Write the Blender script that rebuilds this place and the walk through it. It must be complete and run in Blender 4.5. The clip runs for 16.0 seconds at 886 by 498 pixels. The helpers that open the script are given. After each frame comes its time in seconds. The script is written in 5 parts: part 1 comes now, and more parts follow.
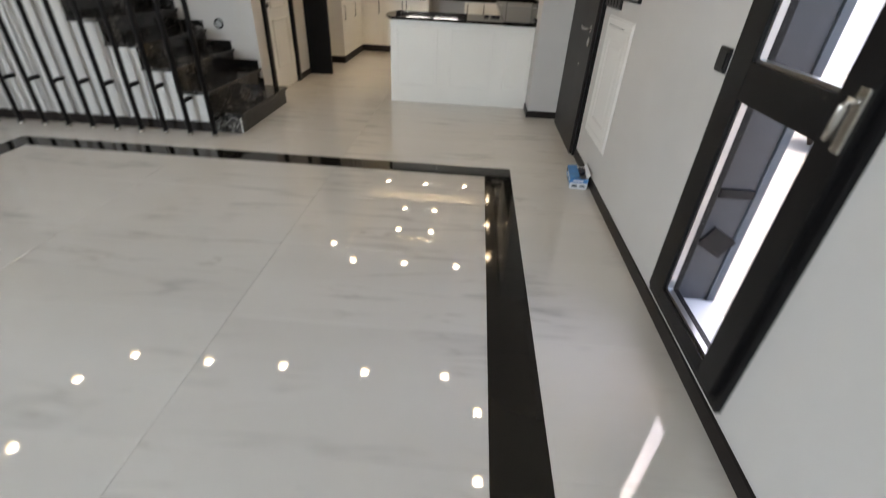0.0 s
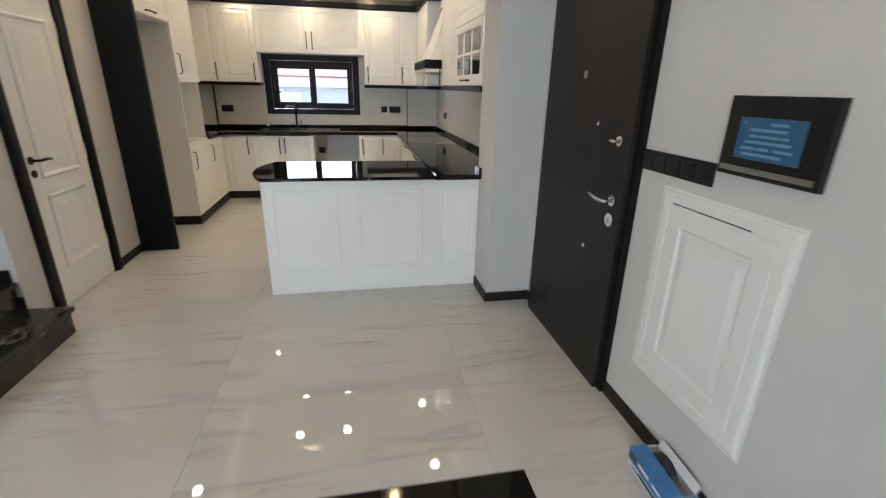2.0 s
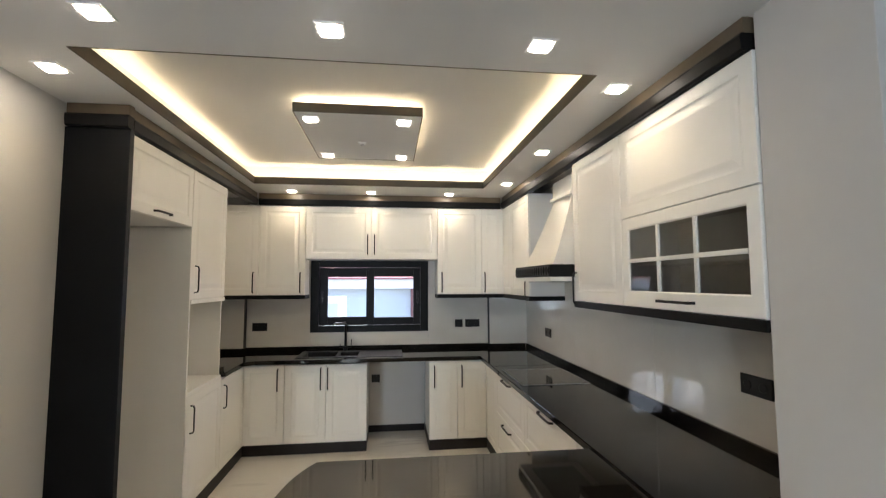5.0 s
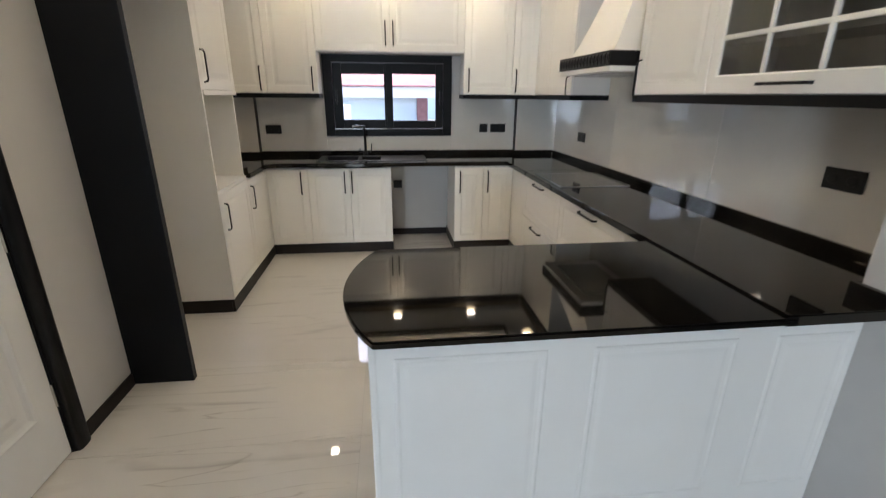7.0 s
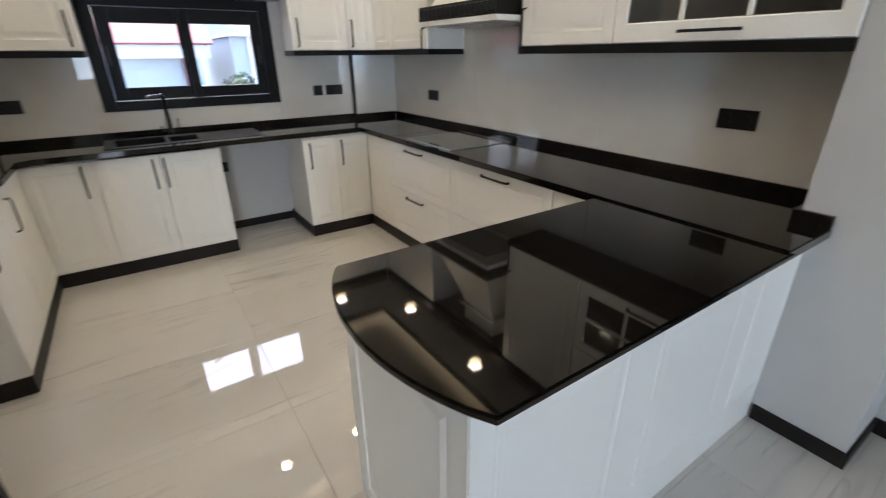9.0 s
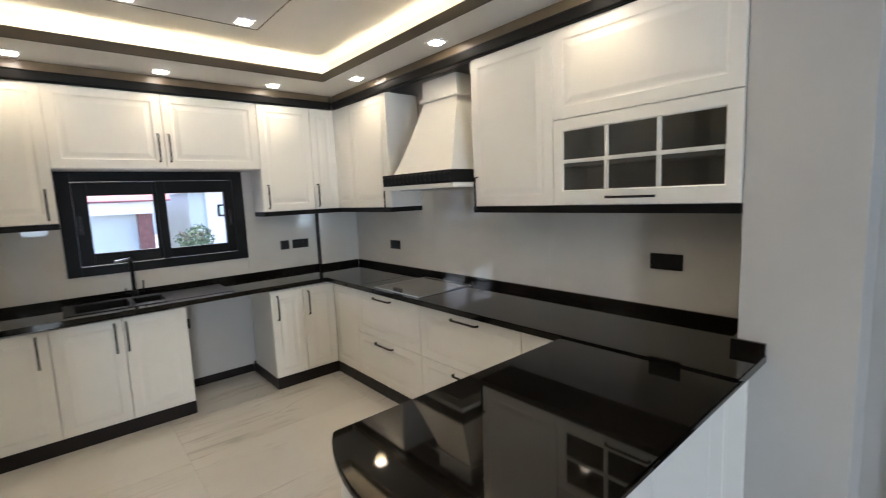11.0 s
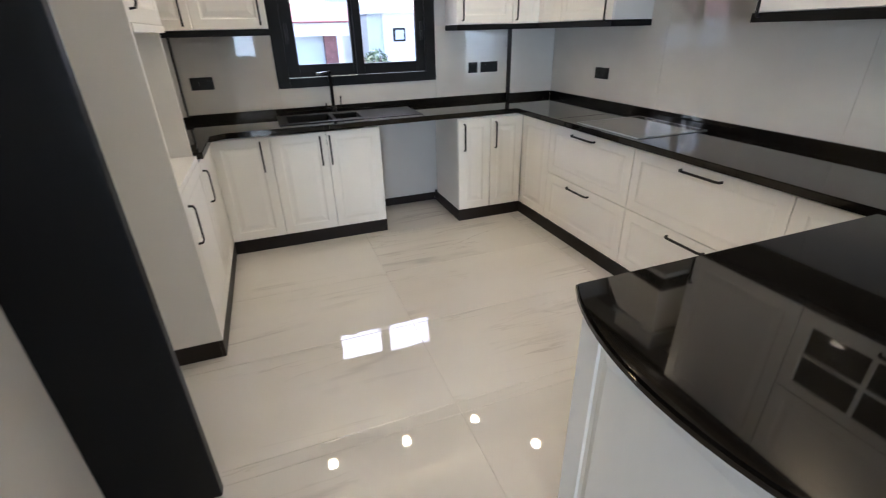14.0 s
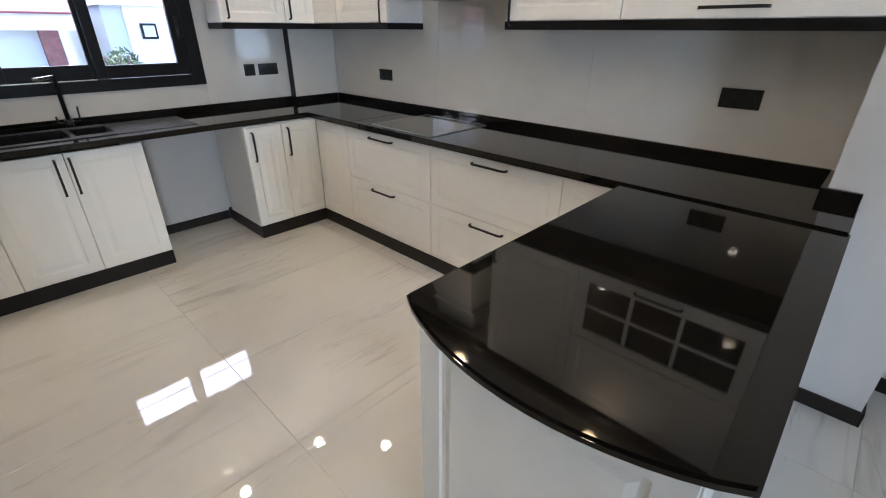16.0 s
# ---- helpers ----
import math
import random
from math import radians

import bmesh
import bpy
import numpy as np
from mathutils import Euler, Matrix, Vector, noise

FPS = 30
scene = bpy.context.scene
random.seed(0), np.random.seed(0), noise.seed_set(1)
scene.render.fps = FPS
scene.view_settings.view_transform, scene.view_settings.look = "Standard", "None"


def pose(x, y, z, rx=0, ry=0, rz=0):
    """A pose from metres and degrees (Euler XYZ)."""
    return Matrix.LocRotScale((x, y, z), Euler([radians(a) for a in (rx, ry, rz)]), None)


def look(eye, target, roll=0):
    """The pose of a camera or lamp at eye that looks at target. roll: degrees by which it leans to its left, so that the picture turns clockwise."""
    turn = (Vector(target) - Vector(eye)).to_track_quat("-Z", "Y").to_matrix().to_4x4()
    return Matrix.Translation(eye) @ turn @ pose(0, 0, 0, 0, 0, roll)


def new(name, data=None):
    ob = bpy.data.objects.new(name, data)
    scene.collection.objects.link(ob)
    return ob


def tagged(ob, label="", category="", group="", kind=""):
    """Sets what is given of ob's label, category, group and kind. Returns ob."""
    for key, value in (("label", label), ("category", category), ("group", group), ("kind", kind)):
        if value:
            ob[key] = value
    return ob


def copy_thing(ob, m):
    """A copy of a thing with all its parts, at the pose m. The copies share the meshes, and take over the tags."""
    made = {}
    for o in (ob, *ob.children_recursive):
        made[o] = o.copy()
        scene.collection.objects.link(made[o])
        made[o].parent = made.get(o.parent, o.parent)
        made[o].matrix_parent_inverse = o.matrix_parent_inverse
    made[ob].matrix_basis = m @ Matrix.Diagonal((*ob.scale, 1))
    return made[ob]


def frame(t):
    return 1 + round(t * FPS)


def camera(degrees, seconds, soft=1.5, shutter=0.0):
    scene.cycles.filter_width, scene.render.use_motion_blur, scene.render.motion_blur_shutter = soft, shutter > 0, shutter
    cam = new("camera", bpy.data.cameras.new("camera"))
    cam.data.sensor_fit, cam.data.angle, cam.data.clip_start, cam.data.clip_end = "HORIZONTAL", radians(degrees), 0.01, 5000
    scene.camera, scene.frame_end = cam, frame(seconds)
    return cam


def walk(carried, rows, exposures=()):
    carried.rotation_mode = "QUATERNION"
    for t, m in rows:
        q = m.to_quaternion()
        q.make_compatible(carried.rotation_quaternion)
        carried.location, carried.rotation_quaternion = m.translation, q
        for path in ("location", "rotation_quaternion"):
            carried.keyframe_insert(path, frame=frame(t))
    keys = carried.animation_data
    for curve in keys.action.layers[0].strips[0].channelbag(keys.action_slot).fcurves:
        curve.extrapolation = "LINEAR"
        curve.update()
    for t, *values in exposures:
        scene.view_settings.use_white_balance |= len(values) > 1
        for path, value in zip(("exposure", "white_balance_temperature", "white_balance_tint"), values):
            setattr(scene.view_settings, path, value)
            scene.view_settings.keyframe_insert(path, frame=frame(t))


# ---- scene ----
cam = camera(89.7, 16.0, soft=1.1, shutter=0.4)
PATH = [
    (0, (-0.041, 0.951, 1.424), (-0.114, 2.63, 0.34), 3.0),
    (0.5, (-0.175, 1.494, 1.517), (-0.076, 3.291, 0.644), 0.2),
    (1, (-0.329, 2.01, 1.544), (-0.037, 3.863, 0.85), 0.7),
    (1.5, (-0.294, 2.544, 1.518), (-0.003, 4.401, 0.835), 1.1),
    (2, (-0.317, 3.087, 1.511), (0.049, 4.932, 0.832), 1.3),
    (2.5, (-0.301, 3.593, 1.515), (0.107, 5.431, 0.84), 0.8),
    (3, (-0.36, 4.097, 1.561), (-0.079, 5.978, 0.941), 0.3),
    (3.5, (-0.505, 4.511, 1.598), (-0.24, 6.416, 1.049), 0.3),
    (4, (-0.581, 4.877, 1.619), (-0.346, 6.831, 1.263), 0.4),
    (4.2, (-0.599, 4.978, 1.662), (-0.364, 6.949, 1.416), 0.2),
    (5.25, (-0.69, 5.03, 1.665), (-0.452, 7.007, 1.852), -0.2),
    (6.3, (-0.775, 5.047, 1.644), (-0.522, 7.026, 1.51), -0.6),
    (6.5, (-0.787, 5.09, 1.617), (-0.542, 7.051, 1.31), -0.7),
    (7, (-0.91, 5.237, 1.521), (-0.679, 7.114, 0.87), 0.4),
    (7.5, (-1.069, 5.445, 1.509), (-0.833, 7.295, 0.785), 0.5),
    (8, (-1.278, 5.6, 1.477), (-0.857, 7.401, 0.715), -1.0),
    (8.5, (-1.383, 5.722, 1.478), (-0.675, 7.397, 0.646), -1.2),
    (9, (-1.384, 5.833, 1.495), (-0.362, 7.354, 0.693), -0.5),
    (9.2, (-1.39, 5.851, 1.482), (-0.242, 7.308, 0.735), -0.9),
    (10.25, (-1.5, 5.84, 1.57), (-0.055, 7.19, 1.281), -1.5),
    (11.3, (-1.578, 5.789, 1.628), (-0.433, 7.406, 1.355), -2.2),
    (11.5, (-1.604, 5.785, 1.6), (-0.594, 7.462, 1.191), -0.9),
    (12, (-1.619, 5.734, 1.498), (-1.043, 7.521, 0.808), 1.5),
    (12.5, (-1.508, 5.651, 1.457), (-1.151, 7.443, 0.644), 0.8),
    (13, (-1.582, 5.755, 1.459), (-1.168, 7.505, 0.584), 0.1),
    (13.5, (-1.65, 6.004, 1.472), (-1.129, 7.721, 0.589), -2.5),
    (14, (-1.62, 6.233, 1.489), (-1.011, 7.924, 0.611), -1.5),
    (14.5, (-1.639, 6.335, 1.484), (-0.705, 7.886, 0.633), -1.9),
    (15, (-1.643, 6.354, 1.512), (-0.521, 7.769, 0.651), -1.6),
    (15.5, (-1.595, 6.332, 1.497), (-0.321, 7.604, 0.625), -0.1),
    (16, (-1.589, 6.32, 1.492), (-0.296, 7.564, 0.608), 0.2),
]
walk(cam, [(t, look(eye, target, roll)) for t, eye, target, roll in PATH], exposures=[
    (0.0, 3.1, 7350, 18.0), (0.5, 3.0, 7550, 18.5), (1.0, 3.02, 7600, 19.0), (2.0, 3.22, 6850, 16.5), (3.0, 3.38, 6450, 14.5), (4.2, 3.22, 6550, 14.5),
    (6.3, 3.12, 6480, 15.5), (8.0, 3.24, 6200, 16.0), (9.0, 3.23, 6180, 15.5), (11.4, 3.17, 6300, 15.0), (12.5, 3.34, 6180, 16.5), (14.0, 3.46, 5960, 16.5), (16.0, 3.38, 5930, 16.5)])

# ---- world and light ----
world = bpy.data.worlds.new("sky")
scene.world = world
world.use_nodes = True
wn = world.node_tree
sky = wn.nodes.new("ShaderNodeTexSky")
sky.sky_type = "NISHITA"
sky.sun_disc = False
sky.dust_density = 4.0
sky.sun_elevation, sky.sun_rotation = radians(69), radians(-4)
wn.links.new(sky.outputs[0], wn.nodes["Background"].inputs[0])
wn.nodes["Background"].inputs[1].default_value = 0.12

sun_data = bpy.data.lights.new("sun", "SUN")
sun_data.energy, sun_data.angle, sun_data.color = 0.5, radians(12), (1.0, 0.96, 0.9)
sun = new("sun", sun_data)
sun.matrix_world = look((-0.53, 7.6, 20), (0, 0, 0))


def area_lamp(name, eye, target, w, h, watts, colour):
    d = bpy.data.lights.new(name, "AREA")
    d.shape, d.size, d.size_y, d.energy, d.color = "RECTANGLE", w, h, watts, colour
    ob = new(name, d)
    ob.matrix_world = look(eye, target)
    return ob


DAY = (0.67, 0.85, 1.0)
WARM = (1.0, 0.80, 0.44)
# daylight in the two living room windows
area_lamp("daylight_living", (-4.375, -2.92, 1.3), (-3.0, 1.2, 0.0), 1.08, 1.7, 25, DAY)
area_lamp("daylight_small", (-2.12, -2.92, 1.5), (-2.12, 3.0, 1.2), 0.58, 1.2, 2.6, DAY)

# ---- materials ----


def material(name, colour, rough=0.5, metal=0.0, spec=0.5, coat=0.0):
    m = bpy.data.materials.new(name)
    m.use_nodes = True
    b = m.node_tree.nodes["Principled BSDF"]
    b.inputs["Base Color"].default_value = (*colour, 1)
    b.inputs["Roughness"].default_value = rough
    b.inputs["Metallic"].default_value = metal
    b.inputs["Specular IOR Level"].default_value = spec
    b.inputs["Coat Weight"].default_value = coat
    return m


class Nodes:
    """Short hand for wiring one material."""

    def __init__(self, m):
        self.t = m.node_tree
        self.b = self.t.nodes["Principled BSDF"]

    def node(self, kind, **values):
        n = self.t.nodes.new(kind)
        for k, v in values.items():
            n.inputs[k.replace("_", " ")].default_value = v
        return n

    def link(self, a, b):
        self.t.links.new(a, b)

    def coords(self, scale=(1, 1, 1), rot=(0, 0, 0), space="Object", shift=None):
        c = self.t.nodes.new("ShaderNodeTexCoord")
        m = self.t.nodes.new("ShaderNodeMapping")
        m.inputs["Scale"].default_value = scale
        m.inputs["Rotation"].default_value = rot
        self.link(c.outputs[space], m.inputs["Vector"])
        if shift is not None:
            self.link(shift, m.inputs["Location"])
        return m.outputs[0]

    def noise(self, vec, scale, detail=4.0, rough=0.55, distortion=0.0):
        n = self.node("ShaderNodeTexNoise", Scale=scale, Detail=detail, Roughness=rough, Distortion=distortion)
        self.link(vec, n.inputs["Vector"])
        return n.outputs["Fac"]

    def ramp(self, fac, stops):
        r = self.t.nodes.new("ShaderNodeValToRGB")
        e = r.color_ramp.elements
        while len(e) < len(stops):
            e.new(0.5)
        for x, (p, c) in zip(e, stops):
            x.position, x.color = p, (*c, 1)
        self.link(fac, r.inputs[0])
        return r.outputs[0]

    def mix(self, fac, a, b, mode="MIX"):
        m = self.t.nodes.new("ShaderNodeMixRGB")
        m.blend_type = mode
        for v, i in ((fac, 0), (a, 1), (b, 2)):
            if isinstance(v, (int, float)):
                m.inputs[i].default_value = v
            elif isinstance(v, tuple):
                m.inputs[i].default_value = (*v, 1)
            else:
                self.link(v, m.inputs[i])
        return m.outputs[0]

    def bump(self, height, strength, dist=0.002):
        n = self.node("ShaderNodeBump", Strength=strength, Distance=dist)
        self.link(height, n.inputs["Height"])
        self.link(n.outputs[0], self.b.inputs["Normal"])

    def rough(self, fac, lo, hi):
        m = self.node("ShaderNodeMapRange")
        m.inputs["To Min"].default_value, m.inputs["To Max"].default_value = lo, hi
        self.link(fac, m.inputs["Value"])
        self.link(m.outputs[0], self.b.inputs["Roughness"])

    def colour(self, c):
        self.link(c, self.b.inputs["Base Color"])


def mottled(name, colour, rough, scale=3.0, amount=0.06, grain=120.0, bump=0.05, metal=0.0, spec=0.5, drough=0.06):
    """A plain coat with slow shade drift, fine grain and slightly uneven gloss."""
    m = material(name, colour, rough, metal, spec)
    n = Nodes(m)
    v = n.coords()
    slow = n.noise(v, scale, 3.0)
    fine = n.noise(v, grain, 2.0)
    lo = tuple(c * (1 - amount) for c in colour)
    hi = tuple(min(1, c * (1 + amount)) for c in colour)
    n.colour(n.ramp(slow, [(0.3, lo), (0.7, hi)]))
    n.rough(slow, max(0.02, rough - drough), rough + drough)
    if bump:
        n.bump(fine, bump, 0.001)
    return m


M_WALL = mottled("wall_paint", (0.60, 0.58, 0.555), 0.75, 1.6, 0.03, 260, 0.12)
M_CEIL = mottled("ceiling_paint", (0.80, 0.79, 0.77), 0.85, 1.2, 0.02, 200, 0.08)
M_WHITE = mottled("white_lacquer", (0.87, 0.85, 0.80), 0.36, 2.5, 0.015, 180, 0.03)
M_DOORWHITE = mottled("door_lacquer", (0.82, 0.81, 0.78), 0.4, 2.5, 0.02, 180, 0.03)
M_CARCASS = mottled("white_board", (0.78, 0.765, 0.735), 0.5, 2.0, 0.02, 200, 0.03)
M_BLACK = mottled("black_foil", (0.007, 0.0065, 0.0065), 0.42, 4.0, 0.2, 300, 0.04, spec=0.2)
M_PLINTH = mottled("black_plinth", (0.014, 0.010, 0.009), 0.45, 5.0, 0.2, 250, 0.05, spec=0.3)
M_NAVY = mottled("charcoal_panel", (0.0055, 0.006, 0.0075), 0.45, 3.0, 0.15, 300, 0.05, spec=0.2)
M_FRAME = mottled("anthracite_aluminium", (0.007, 0.0065, 0.007), 0.42, 4.0, 0.12, 350, 0.05, spec=0.2)
M_STEELDOOR = mottled("anthracite_door_foil", (0.019, 0.016, 0.015), 0.45, 2.0, 0.12, 220, 0.08, spec=0.2)
M_HANDLE = mottled("black_handle", (0.008, 0.008, 0.008), 0.36, 9.0, 0.2, 300, 0.0, spec=0.35)
M_SOCKET = mottled("black_plastic", (0.008, 0.008, 0.008), 0.36, 9.0, 0.15, 300, 0.0, spec=0.35)
M_CHROME = mottled("satin_chrome", (0.62, 0.60, 0.57), 0.22, 8.0, 0.05, 300, 0.0, metal=1.0)
M_STEEL = mottled("brushed_steel", (0.45, 0.45, 0.44), 0.3, 8.0, 0.06, 300, 0.0, metal=1.0)
M_SINK = mottled("black_composite", (0.007, 0.007, 0.0072), 0.42, 30.0, 0.4, 500, 0.12, spec=0.25)
M_GROUT = mottled("grout", (0.5, 0.48, 0.445), 0.8, 6.0, 0.08, 200, 0.1)
M_HOB = mottled("black_glass", (0.02, 0.02, 0.02), 0.06, 5.0, 0.1, 300, 0.0, spec=0.9, drough=0.02)
# black hob glass, lightened and part metal to carry the hood's reflected sheen
M_HOBTOP = mottled("hob_glass_with_sheen", (0.13, 0.12, 0.105), 0.05, 6.0, 0.12, 300, 0.0, metal=0.3, spec=0.8, drough=0.025)
M_COVE = mottled("satin_brown_filler", (0.16, 0.12, 0.075), 0.3, 5.0, 0.15, 200, 0.03)
M_LIP = mottled("olive_brown_paint", (0.085, 0.07, 0.048), 0.6, 5.0, 0.08, 200, 0.05)
M_CARD = mottled("white_card", (0.75, 0.76, 0.78), 0.55, 8.0, 0.05, 200, 0.05)
M_BLUE = mottled("blue_print", (0.05, 0.22, 0.50), 0.5, 12.0, 0.2, 200, 0.02)
M_FABRIC = mottled("navy_film", (0.012, 0.016, 0.035), 0.45, 20.0, 0.3, 200, 0.1)
M_FACADE = mottled("white_render", (0.68, 0.70, 0.71), 0.85, 0.6, 0.05, 60, 0.2)
M_FACADE2 = mottled("pale_blue_render", (0.46, 0.54, 0.57), 0.85, 0.6, 0.06, 60, 0.2)
M_ROOF = mottled("red_roof_tile", (0.21, 0.07, 0.085), 0.7, 3.0, 0.18, 40, 0.3)
M_BRICKRED = mottled("red_brick_column", (0.17, 0.08, 0.075), 0.8, 6.0, 0.2, 60, 0.3)
M_GROUND = mottled("pale_paving", (0.24, 0.24, 0.235), 0.85, 0.8, 0.12, 40, 0.3)
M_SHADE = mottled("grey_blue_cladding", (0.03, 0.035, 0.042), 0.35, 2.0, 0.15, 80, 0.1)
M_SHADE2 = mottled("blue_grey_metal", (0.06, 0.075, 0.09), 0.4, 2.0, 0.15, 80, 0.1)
M_LEAF = mottled("leaves", (0.075, 0.12, 0.06), 0.6, 4.0, 0.45, 50, 0.2)
M_BARK = mottled("bark", (0.12, 0.09, 0.07), 0.9, 9.0, 0.3, 50, 0.4)
M_PLASTER = mottled("ceiling_lamp_trim", (0.8, 0.8, 0.79), 0.5, 5.0, 0.02, 200, 0.0)
# white board toned down: the shade inside the glazed cabinet is in its colour
M_SHADEDBOARD = mottled("cabinet_shadow_board", (0.55, 0.54, 0.52), 0.6, 2.0, 0.03, 200, 0.02)


def glow(name, colour, strength):
    m = material(name, tuple(0.3 * c for c in colour), 0.4)
    b = m.node_tree.nodes["Principled BSDF"]
    b.inputs["Emission Color"].default_value = (*colour, 1)
    b.inputs["Emission Strength"].default_value = strength
    return m


M_LED = glow("led_strip", (1.0, 0.82, 0.52), 2.75)
M_LENS = glow("downlight_lens", (1.0, 0.90, 0.74), 6.0)
M_SCREEN = glow("screen_blue", (0.03, 0.14, 0.26), 0.026)
M_SCREENBAR = glow("screen_bar", (0.12, 0.28, 0.40), 0.04)

M_GLASS = material("clear_glass", (1, 1, 1), 0.0)
M_GLASS.node_tree.nodes["Principled BSDF"].inputs["Transmission Weight"].default_value = 1.0
M_GLASS.node_tree.nodes["Principled BSDF"].inputs["IOR"].default_value = 1.05
M_SMOKE = material("smoked_glass", (0.66, 0.65, 0.62), 0.02)
M_SMOKE.node_tree.nodes["Principled BSDF"].inputs["Transmission Weight"].default_value = 1.0
M_SMOKE.node_tree.nodes["Principled BSDF"].inputs["IOR"].default_value = 1.45


def floor_marble():
    """Polished pale marble: long soft veins, each tile cut from another place."""
    m = material("polished_marble", (0.7, 0.67, 0.62), 0.07)
    n = Nodes(m)
    info = n.t.nodes.new("ShaderNodeObjectInfo")
    off = n.t.nodes.new("ShaderNodeVectorMath")
    off.operation = "SCALE"
    off.inputs[0].default_value = (31.0, 57.0, 13.0)
    n.link(info.outputs["Random"], off.inputs["Scale"])
    v = n.coords((0.36, 3.4, 1), (0, 0, radians(-14)), shift=off.outputs[0])
    w = n.coords((1, 1, 1), (0, 0, 0), shift=off.outputs[0])
    ridge = n.noise(v, 0.8, 4.0, 0.5, 0.5)
    vein = n.ramp(ridge, [(0.478, (0, 0, 0)), (0.499, (1, 1, 1)), (0.502, (1, 1, 1)), (0.530, (0, 0, 0))])
    ridge2 = n.noise(v, 1.7, 4.0, 0.5, 0.6)
    vein2 = n.ramp(ridge2, [(0.491, (0, 0, 0)), (0.5, (1, 1, 1)), (0.511, (0, 0, 0))])
    mask = n.ramp(n.noise(w, 1.6, 3.0), [(0.47, (0, 0, 0)), (0.64, (1, 1, 1))])
    cloud = n.noise(v, 0.7, 3.0)
    base = n.ramp(cloud, [(0.3, (0.63, 0.605, 0.565)), (0.7, (0.67, 0.645, 0.605))])
    v1 = n.mix(1.0, vein, mask, "MULTIPLY")
    v2 = n.mix(1.0, vein2, mask, "MULTIPLY")
    c = n.mix(n.mix(1.0, v1, (0.52, 0.52, 0.52), "MULTIPLY"), base, (0.34, 0.325, 0.305))
    c = n.mix(n.mix(1.0, v2, (0.48, 0.48, 0.48), "MULTIPLY"), c, (0.32, 0.29, 0.255))
    n.colour(c)
    n.rough(n.noise(w, 3.0, 3.0), 0.006, 0.022)
    n.b.inputs["Specular IOR Level"].default_value = 1.0
    return m


def wall_tile():
    """Large glazed backsplash panels, warm grey with a faint cloud."""
    m = material("glazed_panel", (0.5, 0.49, 0.46), 0.08)
    n = Nodes(m)
    v = n.coords((1, 1, 1.6))
    cloud = n.noise(v, 1.8, 5.0, 0.6, 0.6)
    n.colour(n.ramp(cloud, [(0.3, (0.66, 0.63, 0.575)), (0.7, (0.715, 0.685, 0.63))]))
    n.rough(n.noise(v, 4.0), 0.006, 0.02)
    n.b.inputs["Specular IOR Level"].default_value = 0.55
    return m


def granite(name, dark, fleck, rough):
    m = material(name, dark, rough)
    n = Nodes(m)
    v = n.coords()
    spot = n.noise(v, 240.0, 3.0, 0.7)
    cloud = n.noise(v, 3.0, 4.0)
    c = n.ramp(spot, [(0.55, dark), (0.75, fleck)])
    n.colour(n.mix(0.5, c, n.ramp(cloud, [(0.3, dark), (0.8, tuple(x * 1.8 for x in dark))])))
    n.rough(cloud, max(0.02, rough - 0.02), rough + 0.025)
    n.b.inputs["Specular Tint"].default_value = (1.0, 0.9, 0.78, 1)
    n.b.inputs["Specular IOR Level"].default_value = 0.36
    return m


def veined_black():
    """Black marble of the stairs with thin broken white veins."""
    m = material("black_marble", (0.02, 0.02, 0.02), 0.12)
    n = Nodes(m)
    v = n.coords((1.2, 1.2, 1.2), (0.4, 0.2, 0.6))
    r1 = n.noise(v, 3.2, 8.0, 0.65, 1.4)
    vein = n.ramp(r1, [(0.475, (0, 0, 0)), (0.5, (1, 1, 1)), (0.525, (0, 0, 0))])
    r2 = n.noise(v, 9.0, 6.0, 0.6, 1.0)
    vein2 = n.ramp(r2, [(0.485, (0, 0, 0)), (0.5, (0.6, 0.6, 0.6)), (0.515, (0, 0, 0))])
    mask = n.ramp(n.noise(v, 2.0, 3.0), [(0.45, (0, 0, 0)), (0.65, (1, 1, 1))])
    c = n.mix(n.mix(1.0, vein, mask, "MULTIPLY"), (0.014, 0.013, 0.013), (0.36, 0.34, 0.32))
    c = n.mix(n.mix(1.0, vein2, mask, "MULTIPLY"), c, (0.20, 0.19, 0.175))
    n.colour(c)
    n.rough(r2, 0.08, 0.2)
    return m


M_FLOOR = floor_marble()
M_SPLASH = wall_tile()
M_GRANITE = granite("black_granite", (0.006, 0.0052, 0.0045), (0.026, 0.022, 0.018), 0.035)
M_BAND = granite("black_floor_band", (0.010, 0.009, 0.008), (0.03, 0.026, 0.022), 0.06)
M_STAIR = veined_black()

# ---- builders ----


def thing(name, at, label="", category="", group="", kind=""):
    ob = new(name)
    ob.location = at
    ob.empty_display_size = 0.05
    tagged(ob, label, category, group, kind)
    return ob


def root_of(ob):
    while ob.parent:
        ob = ob.parent
    return ob


def part(name, bm, mat, parent=None, label=""):
    """Links a bmesh, whose vertices are in the world's metres, as one mesh under a thing or a part."""
    if parent is not None:
        bmesh.ops.translate(bm, verts=bm.verts, vec=-Vector(root_of(parent).location))
    me = bpy.data.meshes.new(name)
    bm.to_mesh(me)
    bm.free()
    me.materials.append(mat)
    ob = new(name, me)
    if parent is not None:
        ob.parent = parent
    if label:
        ob["label"] = label
    return ob


